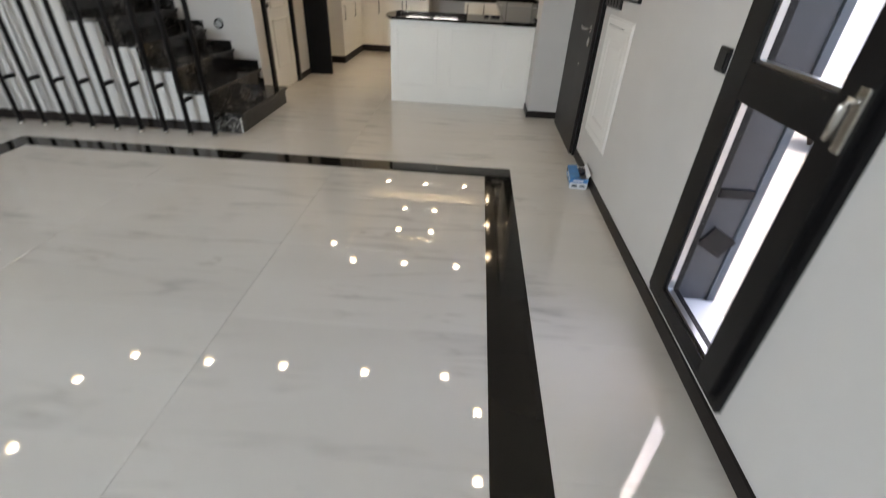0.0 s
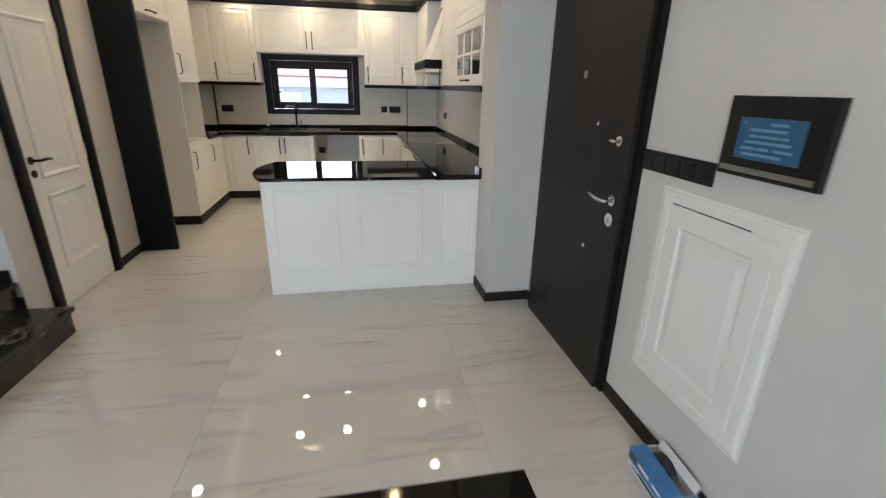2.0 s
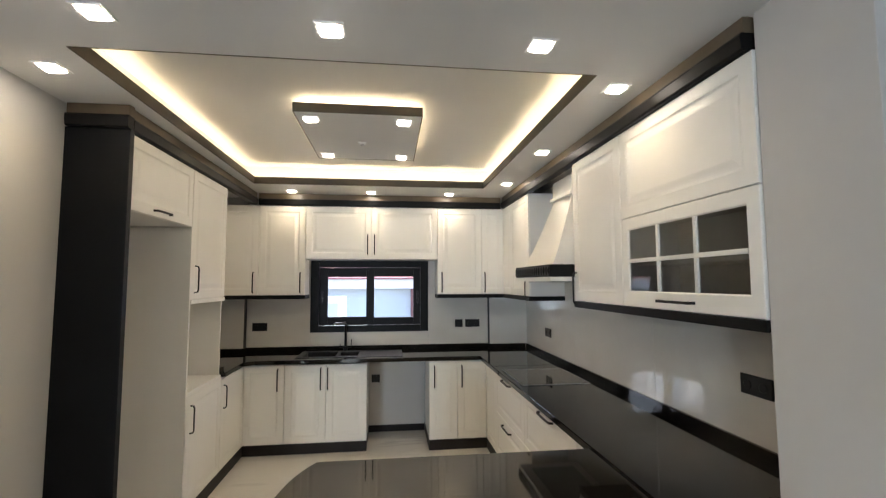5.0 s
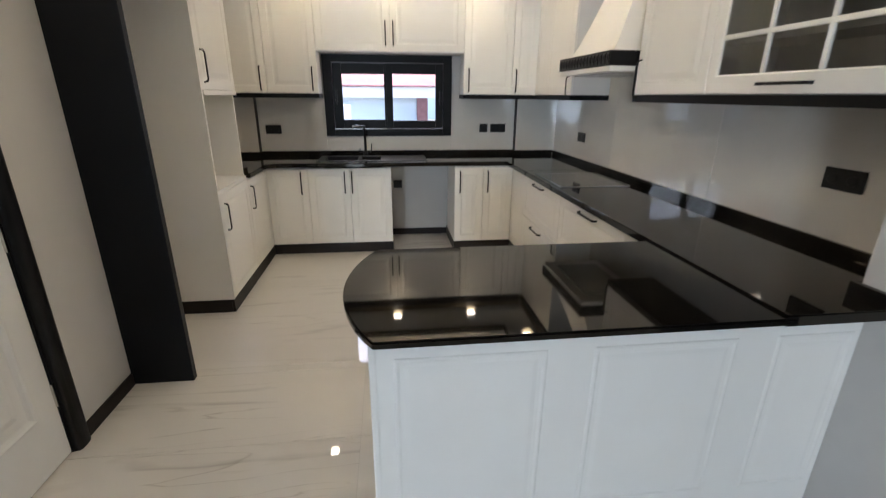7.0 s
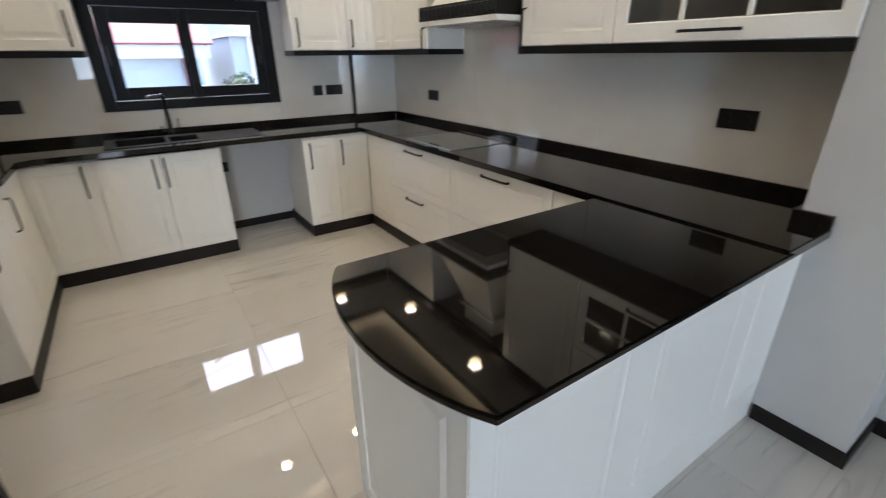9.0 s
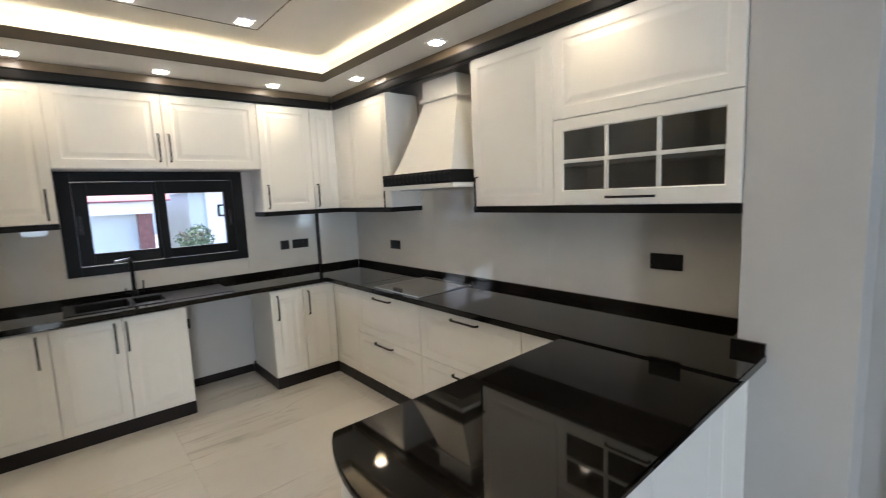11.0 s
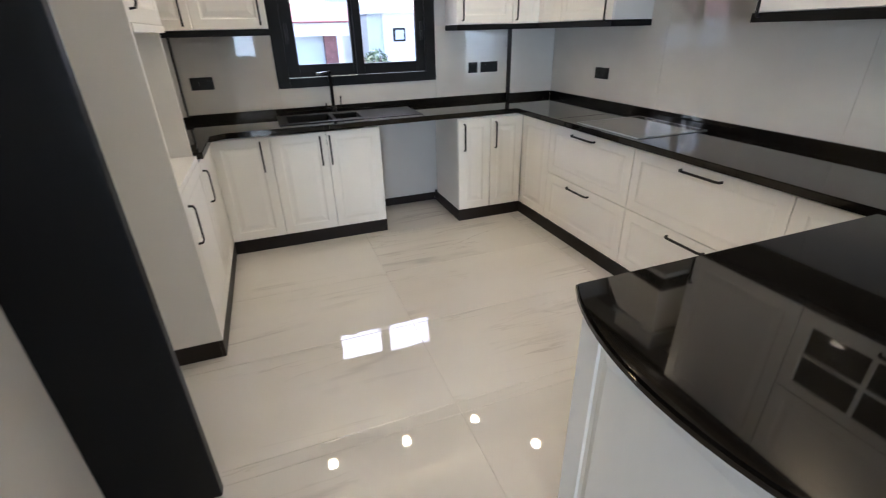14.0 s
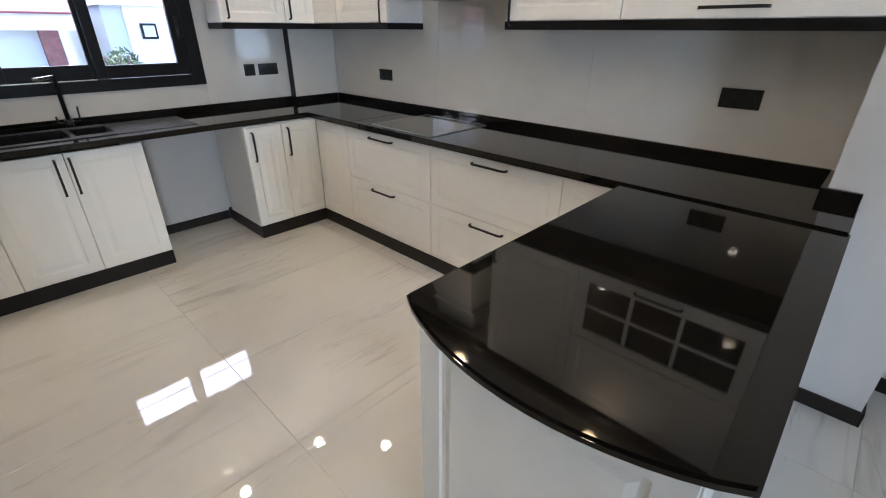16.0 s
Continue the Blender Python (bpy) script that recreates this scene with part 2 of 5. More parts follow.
def add_box(bm, x0, x1, y0, y1, z0, z1, bevel=0.0):
    m = Matrix.LocRotScale(((x0 + x1) / 2, (y0 + y1) / 2, (z0 + z1) / 2), None, (abs(x1 - x0), abs(y1 - y0), abs(z1 - z0)))
    r = bmesh.ops.create_cube(bm, size=1.0, matrix=m)
    if bevel:
        vs = set(r["verts"])
        bmesh.ops.bevel(bm, geom=[e for e in bm.edges if e.verts[0] in vs and e.verts[1] in vs], offset=bevel, segments=2, profile=0.7, affect="EDGES")
    return bm


def box(name, x0, x1, y0, y1, z0, z1, mat, parent=None, label="", bevel=0.002):
    return part(name, add_box(bmesh.new(), x0, x1, y0, y1, z0, z1, bevel), mat, parent, label)


def boxes(name, rows, mat, parent=None, label="", bevel=0.0):
    bm = bmesh.new()
    for r in rows:
        add_box(bm, *r, bevel=bevel)
    return part(name, bm, mat, parent, label)


def structure(ob, label, category):
    return tagged(ob, label, category, kind="structure")


def add_tube(bm, points, radius, sides=12, cap=True):
    """A round bar along a polyline."""
    pts = [Vector(p) for p in points]
    rings = []
    up = Vector((0.31, 0.17, 0.93)).normalized()
    for i, p in enumerate(pts):
        a = pts[max(0, i - 1)]
        b = pts[min(len(pts) - 1, i + 1)]
        d = (b - a).normalized()
        s = d.cross(up).normalized()
        u = s.cross(d).normalized()
        rings.append([bm.verts.new(p + radius * (math.cos(k * math.tau / sides) * s + math.sin(k * math.tau / sides) * u)) for k in range(sides)])
    for a, b in zip(rings, rings[1:]):
        for k in range(sides):
            f = bm.faces.new((a[k], a[(k + 1) % sides], b[(k + 1) % sides], b[k]))
            f.smooth = True
    if cap:
        bm.faces.new(rings[0][::-1])
        bm.faces.new(rings[-1])
    bmesh.ops.recalc_face_normals(bm, faces=bm.faces)
    return bm


def tube(name, points, radius, mat, parent, label="", sides=12):
    return part(name, add_tube(bmesh.new(), points, radius, sides), mat, parent, label)


def add_prism(bm, outline, z0, z1, bevel=0.0):
    """An upright prism over a flat outline of (x, y)."""
    lo = [bm.verts.new((x, y, z0)) for x, y in outline]
    hi = [bm.verts.new((x, y, z1)) for x, y in outline]
    bm.faces.new(lo[::-1])
    top = bm.faces.new(hi)
    for i in range(len(lo)):
        j = (i + 1) % len(lo)
        bm.faces.new((lo[i], lo[j], hi[j], hi[i]))
    bmesh.ops.recalc_face_normals(bm, faces=bm.faces)
    if bevel:
        es = [e for f in bm.faces if abs(f.normal.z) > 0.9 for e in f.edges]
        bmesh.ops.bevel(bm, geom=list(set(es)), offset=bevel, segments=2, affect="EDGES")
    return bm


def frame_of(facing, u, w):
    """A local frame for a front: u runs along it, v up, w out into the room. facing is one of 'S' (to -y), 'W' (to -x), 'E' (to +x), 'N'."""
    if facing == "S":
        return Matrix(((1, 0, 0, u), (0, 0, -1, w), (0, 1, 0, 0), (0, 0, 0, 1)))
    if facing == "N":
        return Matrix(((-1, 0, 0, u), (0, 0, 1, w), (0, 1, 0, 0), (0, 0, 0, 1)))
    if facing == "W":
        return Matrix(((0, 0, -1, w), (-1, 0, 0, u), (0, 1, 0, 0), (0, 0, 0, 1)))
    return Matrix(((0, 0, 1, w), (1, 0, 0, u), (0, 1, 0, 0), (0, 0, 0, 1)))


def add_rings(bm, m, w, h, rings):
    """Nested rectangles of size w x h from (0, 0): each ring is (inset, height)."""
    last = None
    for inset, z in rings:
        vs = [bm.verts.new(m @ Vector(p)) for p in ((inset, inset, z), (w - inset, inset, z), (w - inset, h - inset, z), (inset, h - inset, z))]
        if last:
            for i in range(4):
                bm.faces.new((last[i], last[(i + 1) % 4], vs[(i + 1) % 4], vs[i]))
        else:
            bm.faces.new(vs[::-1])
        last = vs
    bm.faces.new(last)
    bmesh.ops.recalc_face_normals(bm, faces=bm.faces)
    return bm


T = 0.019


def door_rings(w, h):
    b = min(0.062, 0.24 * min(w, h))
    return [(0, 0), (0, T - 0.003), (0.0012, T - 0.0009), (0.003, T), (b, T), (b + 0.004, T - 0.0022), (b + 0.010, T - 0.0040), (b + 0.018, T - 0.0044), (b + 0.030, T - 0.0030), (b + 0.042, T - 0.0010), (b + 0.050, T)]


def add_handle(bm, m, length, upright):
    """A flat bow handle with bent ends, centred at the frame's origin."""
    hw, out, th, leg = 0.006, 0.03, 0.007, 0.022
    prof = [(-length / 2, 0), (-length / 2 + 0.004, out - 0.008), (-length / 2 + leg, out), (length / 2 - leg, out), (length / 2 - 0.004, out - 0.008), (length / 2, 0)]
    inner = [(-length / 2 + th * 1.3, 0), (-length / 2 + th * 1.5, out - 0.012), (-length / 2 + leg + 0.002, out - th), (length / 2 - leg - 0.002, out - th), (length / 2 - th * 1.5, out - 0.012), (length / 2 - th * 1.3, 0)]
    rows = []
    for side in (-hw, hw):
        rows.append([bm.verts.new(m @ (Vector((side, s, w)) if upright else Vector((s, side, w)))) for s, w in prof])
        rows.append([bm.verts.new(m @ (Vector((side, s, w)) if upright else Vector((s, side, w)))) for s, w in inner])
    o0, i0, o1, i1 = rows
    for k in range(len(prof) - 1):
        bm.faces.new((o0[k], o0[k + 1], o1[k + 1], o1[k]))
        bm.faces.new((i0[k], i0[k + 1], i1[k + 1], i1[k]))
        bm.faces.new((o0[k], o0[k + 1], i0[k + 1], i0[k]))
        bm.faces.new((o1[k], o1[k + 1], i1[k + 1], i1[k]))
    bmesh.ops.recalc_face_normals(bm, faces=bm.faces)
    return bm


def front(parent, facing, a, b, z0, z1, w, name="door", handle=None, gap=0.002):
    """A moulded front between a and b along the wall, its back at w. handle: (place along, height, length, upright)."""
    lo, hi = min(a, b) + gap, max(a, b) - gap
    origin = {"S": lo, "E": lo, "W": hi, "N": hi}[facing]
    m = frame_of(facing, origin, w) @ Matrix.Translation((0, z0 + gap, 0))
    d = part(name, add_rings(bmesh.new(), m, hi - lo, z1 - z0 - 2 * gap, door_rings(hi - lo, z1 - z0)), M_WHITE, parent)
    if handle:
        at, hz, length, upright = handle
        hm = frame_of(facing, at, w) @ Matrix.Translation((0, hz, T))
        part("handle", add_handle(bmesh.new(), hm, length, upright), M_HANDLE, d, "black bow handle")
    return d


def carcass(parent, x0, x1, y0, y1, z0, z1):
    return box("body", x0, x1, y0, y1, z0, z1, M_CARCASS, parent, bevel=0.001)


def rosette(name, facing, u, z, w, r, depth, mat, parent, label="", sides=24):
    """A round plate on a wall."""
    bm = bmesh.new()
    m = frame_of(facing, u, w) @ Matrix.Translation((0, z, 0))
    rings = [(r, 0), (r, depth * 0.7), (r * 0.9, depth), (0.001, depth)]
    last = None
    for rr, d in rings:
        vs = [bm.verts.new(m @ Vector((rr * math.cos(k * math.tau / sides), rr * math.sin(k * math.tau / sides), d))) for k in range(sides)]
        if last:
            for k in range(sides):
                bm.faces.new((last[k], last[(k + 1) % sides], vs[(k + 1) % sides], vs[k]))
        last = vs
    bm.faces.new(last)
    bmesh.ops.recalc_face_normals(bm, faces=bm.faces)
    return part(name, bm, mat, parent, label)


def plate(name, facing, a, b, z0, z1, w, depth, mat, parent, label="", edge=0.004):
    lo, hi = min(a, b), max(a, b)
    origin = {"S": lo, "E": lo, "W": hi, "N": hi}[facing]
    m = frame_of(facing, origin, w) @ Matrix.Translation((0, z0, 0))
    return part(name, add_rings(bmesh.new(), m, hi - lo, z1 - z0, [(0, 0), (0, depth - edge * 0.6), (edge, depth)]), mat, parent, label)


def socket(facing, a, b, z0, z1, w, gangs, label, name="wall_socket", round_wells=True):
    """A black plate with one or more wells or rockers."""
    mid = (a + b) / 2
    at = {"S": (mid, w, z0), "N": (mid, w, z0), "E": (w, mid, z0), "W": (w, mid, z0)}[facing]
    th = thing(name, at, label, "socket" if round_wells else "light switch")
    plate("cover_plate", facing, a, b, z0, z1, w, 0.011, M_SOCKET, th)
    sgn = {"S": -1, "W": -1, "N": 1, "E": 1}[facing]
    for k in range(gangs):
        c = min(a, b) + (k + 0.5) * abs(b - a) / gangs
        if round_wells:
            rosette("socket_well", facing, c, (z0 + z1) / 2, w + sgn * 0.011, 0.021, 0.004, M_HANDLE, th)
        else:
            half = abs(b - a) / gangs / 2 - 0.008
            plate("rocker", facing, c - half, c + half, z0 + 0.012, z1 - 0.012, w + sgn * 0.011, 0.005, M_HANDLE, th)
    return th

# ---- plan ----
XE, XW, YS, YN = 0.935, -5.05, -3.0, 10.20      # inner faces of the outer walls
XD = -2.35                                       # wall with the white door
XK = -2.67                                       # kitchen's west wall
YST = 5.985                                      # wall along the stairs
SOFFIT, TOP = 2.605, 2.80

# ---- walls ----
structure(boxes("wall_east", [
    (XE, XE + 0.2, YS - 0.2, 2.045, 0, 2.9), (XE, XE + 0.2, 2.787, 4.87, 0, 2.9),
    (XE, XE + 0.2, 5.905, YN + 0.2, 0, 2.9), (XE, XE + 0.2, 2.045, 2.787, 2.25, 2.9), (XE, XE + 0.2, 2.045, 2.787, -0.2, 0.103),
    (XE, XE + 0.2, 4.87, 5.905, 2.16, 2.9)], M_WALL), "painted pale grey plaster wall beside the hall", "wall")
structure(boxes("wall_north", [
    (XK - 0.2, -1.50, YN, YN + 0.2, 0, 2.9), (-0.26, XE, YN, YN + 0.2, 0, 2.9),
    (-1.50, -0.26, YN, YN + 0.2, 0, 1.14), (-1.50, -0.26, YN, YN + 0.2, 1.88, 2.9)], M_WALL), "plaster wall around the kitchen window", "wall")
structure(boxes("wall_west_kitchen", [(XK - 0.2, XK, 7.55, YN, 0, 2.9)], M_WALL), "plaster wall behind the tall kitchen units", "wall")
structure(boxes("wall_hall", [
    (XD - 0.15, XD, YST, 6.245, 0, 2.9), (XD - 0.15, XD, 7.06, 7.55, 0, 2.9), (XD - 0.15, XD, 6.245, 7.06, 2.06, 2.9),
    (XK - 0.2, XD - 0.15, 7.45, 7.55, 0, 2.9)], M_WALL), "cream painted plaster wall around the white door", "wall")
structure(boxes("wall_stairs", [(XW - 0.2, XD - 0.15, YST, YST + 0.2, 0, 2.9)], M_WALL), "pale plaster wall along the black stairs", "wall")
structure(boxes("wall_closet", [(-3.6, XD - 0.15, YST + 0.2, YST + 0.25, 0, 2.9), (-3.6, -3.55, YST + 0.25, 7.45, 0, 2.9)], M_WALL), "plain plaster wall behind the closed white door", "wall")
structure(boxes("wall_west_living", [(XW - 0.2, XW, YS - 0.2, YST, 0, 2.9)], M_WALL), "plain plaster wall of the living room", "wall")
structure(boxes("wall_south", [
    (XW, -4.95, YS - 0.2, YS, 0, 2.9), (-4.95, -3.8, YS - 0.2, YS, 0, 0.4), (-4.95, -3.8, YS - 0.2, YS, 2.2, 2.9), (-3.8, -2.45, YS - 0.2, YS, 0, 2.9),
    (-2.45, -1.8, YS - 0.2, YS, 0, 0.9), (-2.45, -1.8, YS - 0.2, YS, 2.2, 2.9), (-1.8, XE, YS - 0.2, YS, 0, 2.9)],
    M_WALL), "plaster wall around the two living room windows", "wall")
structure(box("column", 0.60, XE, 6.01, 6.392, 0, SOFFIT, M_WALL, bevel=0.004), "square white plastered column at the end of the counter", "column")

# ---- ceiling ----
KX0, KX1, KY0, KY1 = -1.948, 0.27, 6.90, 9.38     # kitchen tray
LX0, LX1, LY0, LY1 = -3.87, 0.075, -1.6, 4.15     # living room tray
TH = 0.02


def soffit(x0, x1, y0, y1, trays):
    """Lowered board around trays, one slab."""
    rows = []
    ys = sorted({y0, y1, *(t[2] for t in trays), *(t[3] for t in trays)})
    for a, b in zip(ys, ys[1:]):
        cuts = sorted((t[0], t[1]) for t in trays if t[2] <= a and t[3] >= b)
        x = x0
        for c0, c1 in cuts:
            rows.append((x, c0, a, b, SOFFIT, SOFFIT + TH))
            x = c1
        rows.append((x, x1, a, b, SOFFIT, SOFFIT + TH))
    return rows


def lips(x0, x1, y0, y1):
    """The upstand that hides a light strip along a tray's edge."""
    z0, z1, w = SOFFIT + TH, SOFFIT + 0.063, 0.018
    return [(x0 - w, x0, y0 - w, y1 + w, z0, z1), (x1, x1 + w, y0 - w, y1 + w, z0, z1), (x0, x1, y0 - w, y0, z0, z1), (x0, x1, y1, y1 + w, z0, z1)]


structure(boxes("ceiling", soffit(XW, XE, YS, YST, [(LX0, LX1, LY0, LY1)]) + soffit(XD, XE, YST, 7.55, [(KX0, KX1, KY0, 7.55)]) +
                soffit(XK, XE, 7.55, YN, [(KX0, KX1, 7.55, KY1)]) + lips(KX0, KX1, KY0, KY1) + lips(LX0, LX1, LY0, LY1), M_CEIL), "white plasterboard ceiling lowered around lit trays", "ceiling")
structure(boxes("ceiling_tray", [
    (XW - 0.2, XE + 0.2, YS - 0.2, YN + 0.2, TOP, TOP + 0.2),
    (KX0 - 0.14, KX0 - 0.12, KY0 - 0.12, KY1 + 0.12, SOFFIT + TH, TOP), (KX1 + 0.12, KX1 + 0.14, KY0 - 0.12, KY1 + 0.12, SOFFIT + TH, TOP),
    (KX0 - 0.14, KX1 + 0.14, KY0 - 0.14, KY0 - 0.12, SOFFIT + TH, TOP), (KX0 - 0.14, KX1 + 0.14, KY1 + 0.12, KY1 + 0.14, SOFFIT + TH, TOP),
    (LX0 - 0.14, LX0 - 0.12, LY0 - 0.12, LY1 + 0.12, SOFFIT + TH, TOP), (LX1 + 0.12, LX1 + 0.14, LY0 - 0.12, LY1 + 0.12, SOFFIT + TH, TOP),
    (LX0 - 0.14, LX1 + 0.14, LY0 - 0.14, LY0 - 0.12, SOFFIT + TH, TOP), (LX0 - 0.14, LX1 + 0.14, LY1 + 0.12, LY1 + 0.14, SOFFIT + TH, TOP)],
    M_CEIL), "white ceiling above the trays, lit by hidden strips", "ceiling")

structure(boxes("trim", [(KX0, KX0 + 0.004, KY0, KY1, SOFFIT - 0.002, SOFFIT + 0.065), (KX1 - 0.004, KX1, KY0, KY1, SOFFIT - 0.002, SOFFIT + 0.065),
                         (KX0 + 0.004, KX1 - 0.004, KY0, KY0 + 0.004, SOFFIT - 0.002, SOFFIT + 0.065), (KX0 + 0.004, KX1 - 0.004, KY1 - 0.004, KY1, SOFFIT - 0.002, SOFFIT + 0.065)],
                M_LIP), "olive-brown painted edge around the kitchen ceiling tray", "trim")


def led_run(x0, x1, y0, y1):
    z = SOFFIT + TH
    th = thing("led_strip", ((x0 + x1) / 2, (y0 + y1) / 2, z), "warm white light strip hidden above the ceiling edge", "light strip")
    e, w = 0.022, 0.012
    for r in ((x0 - e, x1 + e, y0 - e - w, y0 - e), (x0 - e, x1 + e, y1 + e, y1 + e + w), (x0 - e - w, x0 - e, y0 - e, y1 + e), (x1 + e, x1 + e + w, y0 - e, y1 + e)):
        box("strip", *r, z, z + 0.008, M_LED, th, bevel=0)


led_run(KX0, KX1, KY0, KY1)

# hanging box in the kitchen tray
BX0, BX1, BY0, BY1 = -1.255, -0.465, 7.74, 8.775
BZ = 2.70
pendant = thing("ceiling_box", ((BX0 + BX1) / 2, (BY0 + BY1) / 2, BZ), "white dropped ceiling box with brown edges and a glowing upper rim", "ceiling box")
box("panel", BX0 + 0.005, BX1 - 0.005, BY0 + 0.005, BY1 - 0.005, BZ, BZ + 0.05, M_CEIL, pendant, bevel=0.002)
for r in ((BX0, BX1, BY0, BY0 + 0.004), (BX0, BX1, BY1 - 0.004, BY1), (BX0, BX0 + 0.004, BY0 + 0.0045, BY1 - 0.0045), (BX1 - 0.004, BX1, BY0 + 0.0045, BY1 - 0.0045)):
    box("edge_band", *r, BZ - 0.002, BZ + 0.056, M_LIP, pendant, "olive-brown painted edge", bevel=0)
box("hanger", BX0 + 0.14, BX1 - 0.14, BY0 + 0.14, BY1 - 0.14, BZ + 0.05, TOP, M_CEIL, pendant, bevel=0)
for r in ((BX0 + 0.06, BX1 - 0.06, BY0 + 0.06, BY0 + 0.072), (BX0 + 0.06, BX1 - 0.06, BY1 - 0.072, BY1 - 0.06),
          (BX0 + 0.06, BX0 + 0.072, BY0 + 0.08, BY1 - 0.08), (BX1 - 0.072, BX1 - 0.06, BY0 + 0.08, BY1 - 0.08)):
    box("strip", *r, BZ + 0.05, BZ + 0.058, M_LED, pendant, "glowing warm light strip", bevel=0)
detector = thing("ceiling_hook", (-0.87, 8.32, BZ - 0.022), "small white lamp outlet cover on the ceiling box", "outlet cover")
box("cover", -0.90, -0.84, 8.295, 8.345, BZ - 0.013, BZ, M_PLASTER, detector, bevel=0.004)
box("terminal", -0.885, -0.855, 8.31, 8.33, BZ - 0.022, BZ - 0.013, M_STEEL, detector, bevel=0.002)


def downlight(x, y, z, group, watts):
    th = thing("downlight", (x, y, z), "small square recessed white downlight, switched on", "ceiling light", group)
    boxes("trim_ring", [(x - 0.053, x + 0.053, y - 0.053, y - 0.041, z - 0.006, z), (x - 0.053, x + 0.053, y + 0.041, y + 0.053, z - 0.006, z),
                        (x - 0.053, x - 0.041, y - 0.041, y + 0.041, z - 0.006, z), (x + 0.041, x + 0.053, y - 0.041, y + 0.041, z - 0.006, z)], M_PLASTER, th)
    box("lens", x - 0.035, x + 0.035, y - 0.035, y + 0.035, z - 0.014, z - 0.001, M_LENS, th, "glowing warm white lens", bevel=0.0055)
    if watts:
        d = bpy.data.lights.new("downlight_beam", "SPOT")
        d.energy, d.color, d.spot_size, d.spot_blend, d.shadow_soft_size = watts, WARM, radians(150), 1.0, 0.05
        ob = new("downlight_beam", d)
        ob.location = (0, 0, -0.03)
        ob.parent = th


KW, LW = 0.52, 0.24
for x, y in ((-1.665, 9.69), (-0.862, 9.69), (-0.04, 9.69), (0.445, 9.13), (0.43, 8.09), (0.425, 7.02), (-2.13, 7.09), (-2.10, 9.22),
             (-1.69, 6.64), (-0.89, 6.66), (-0.07, 6.68)):
    downlight(x, y, SOFFIT, "kitchen downlights", KW)
for x, y in ((-1.167, 8.67), (-0.577, 8.67), (-1.167, 7.857), (-0.58, 7.857)):
    downlight(x, y, BZ, "ceiling box downlights", KW)
for x, y in ((-3.715, 4.39), (-2.84, 4.39), (-1.97, 4.42), (-1.02, 4.43), (-0.10, 4.47), (0.28, 4.015), (0.29, 3.26), (-4.08, 3.17), (-4.09, 3.98)):
    downlight(x, y, SOFFIT, "living room downlights", LW)

# ---- skirting ----


def skirting(x0, x1, y0, y1, label="black wooden skirting board along the wall"):
    structure(box("baseboard", x0, x1, y0, y1, 0.0, 0.072, M_PLINTH, bevel=0.003), label, "skirting board")


skirting(XE - 0.013, XE, 2.06, 4.865)
skirting(XE - 0.013, XE, YS, 2.06)
skirting(0.587, 0.60, 6.01, 6.335)
skirting(0.587, XE - 0.013, 5.997, 6.01)
skirting(XE - 0.013, XE, 5.906, 6.009)
skirting(XD, XD + 0.013, YST, 6.203)
skirting(XD, XD + 0.013, 7.105, 7.508)
skirting(XW, XW + 0.013, YS, 4.86)
skirting(XW + 0.013, XE - 0.013, YS, YS + 0.013)
skirting(-0.885, -0.264, YN - 0.013, YN, "black skirting at the back of the empty appliance bay")

# ---- kitchen window ----
win = thing("window_1", (-0.88, YN, 1.108), "anthracite aluminium sliding kitchen window with two panes", "window", kind="structure")
WX0, WX1, WZ0, WZ1 = -1.542, -0.223, 1.108, 1.91
boxes("window_frame", [(WX0, WX0 + 0.09, YN - 0.025, YN + 0.08, WZ0, WZ1), (WX1 - 0.09, WX1, YN - 0.025, YN + 0.08, WZ0, WZ1),
                       (WX0 + 0.09, WX1 - 0.09, YN - 0.025, YN + 0.08, WZ0, WZ0 + 0.075), (WX0 + 0.09, WX1 - 0.09, YN - 0.025, YN + 0.08, WZ1 - 0.075, WZ1)], M_FRAME, win, bevel=0.003)


def sash(name, x0, x1, z0, z1, gx0, gx1, gz0, gz1, y, knob):
    s = boxes(name, [(x0, gx0, y, y + 0.035, z0, z1), (gx1, x1, y, y + 0.035, z0, z1), (gx0, gx1, y, y + 0.035, z0, gz0), (gx0, gx1, y, y + 0.035, gz1, z1)], M_FRAME, win, bevel=0.003)
    g = box("pane", gx0 + 0.001, gx1 - 0.001, y + 0.014, y + 0.02, gz0 + 0.001, gz1 - 0.001, M_GLASS, s, "clear glass pane", bevel=0)
    g.visible_shadow = False
    boxes("sash_handle", [(knob - 0.012, knob + 0.012, y - 0.012, y, 1.43, 1.57), (knob - 0.008, knob + 0.008, y - 0.026, y - 0.012, 1.45, 1.50)], M_HANDLE, s, "black recessed pull", bevel=0.003)


sash("sash", WX0 + 0.092, -0.84, WZ0 + 0.078, WZ1 - 0.078, -1.36, -0.928, 1.275, 1.727, YN + 0.022, WX0 + 0.12)
sash("sash", -0.905, WX1 - 0.092, WZ0 + 0.078, WZ1 - 0.078, -0.842, -0.392, 1.268, 1.73, YN - 0.016, WX1 - 0.12)
box("track", WX0 + 0.095, -0.91, YN - 0.027, YN + 0.02, WZ0 + 0.072, WZ0 + 0.08, M_CHROME, win, "thin bright metal sliding track", bevel=0.001)

# ---- backsplash ----


def splash(name, rows, label):
    return structure(boxes(name, rows, M_SPLASH, bevel=0.0007), label, "backsplash")


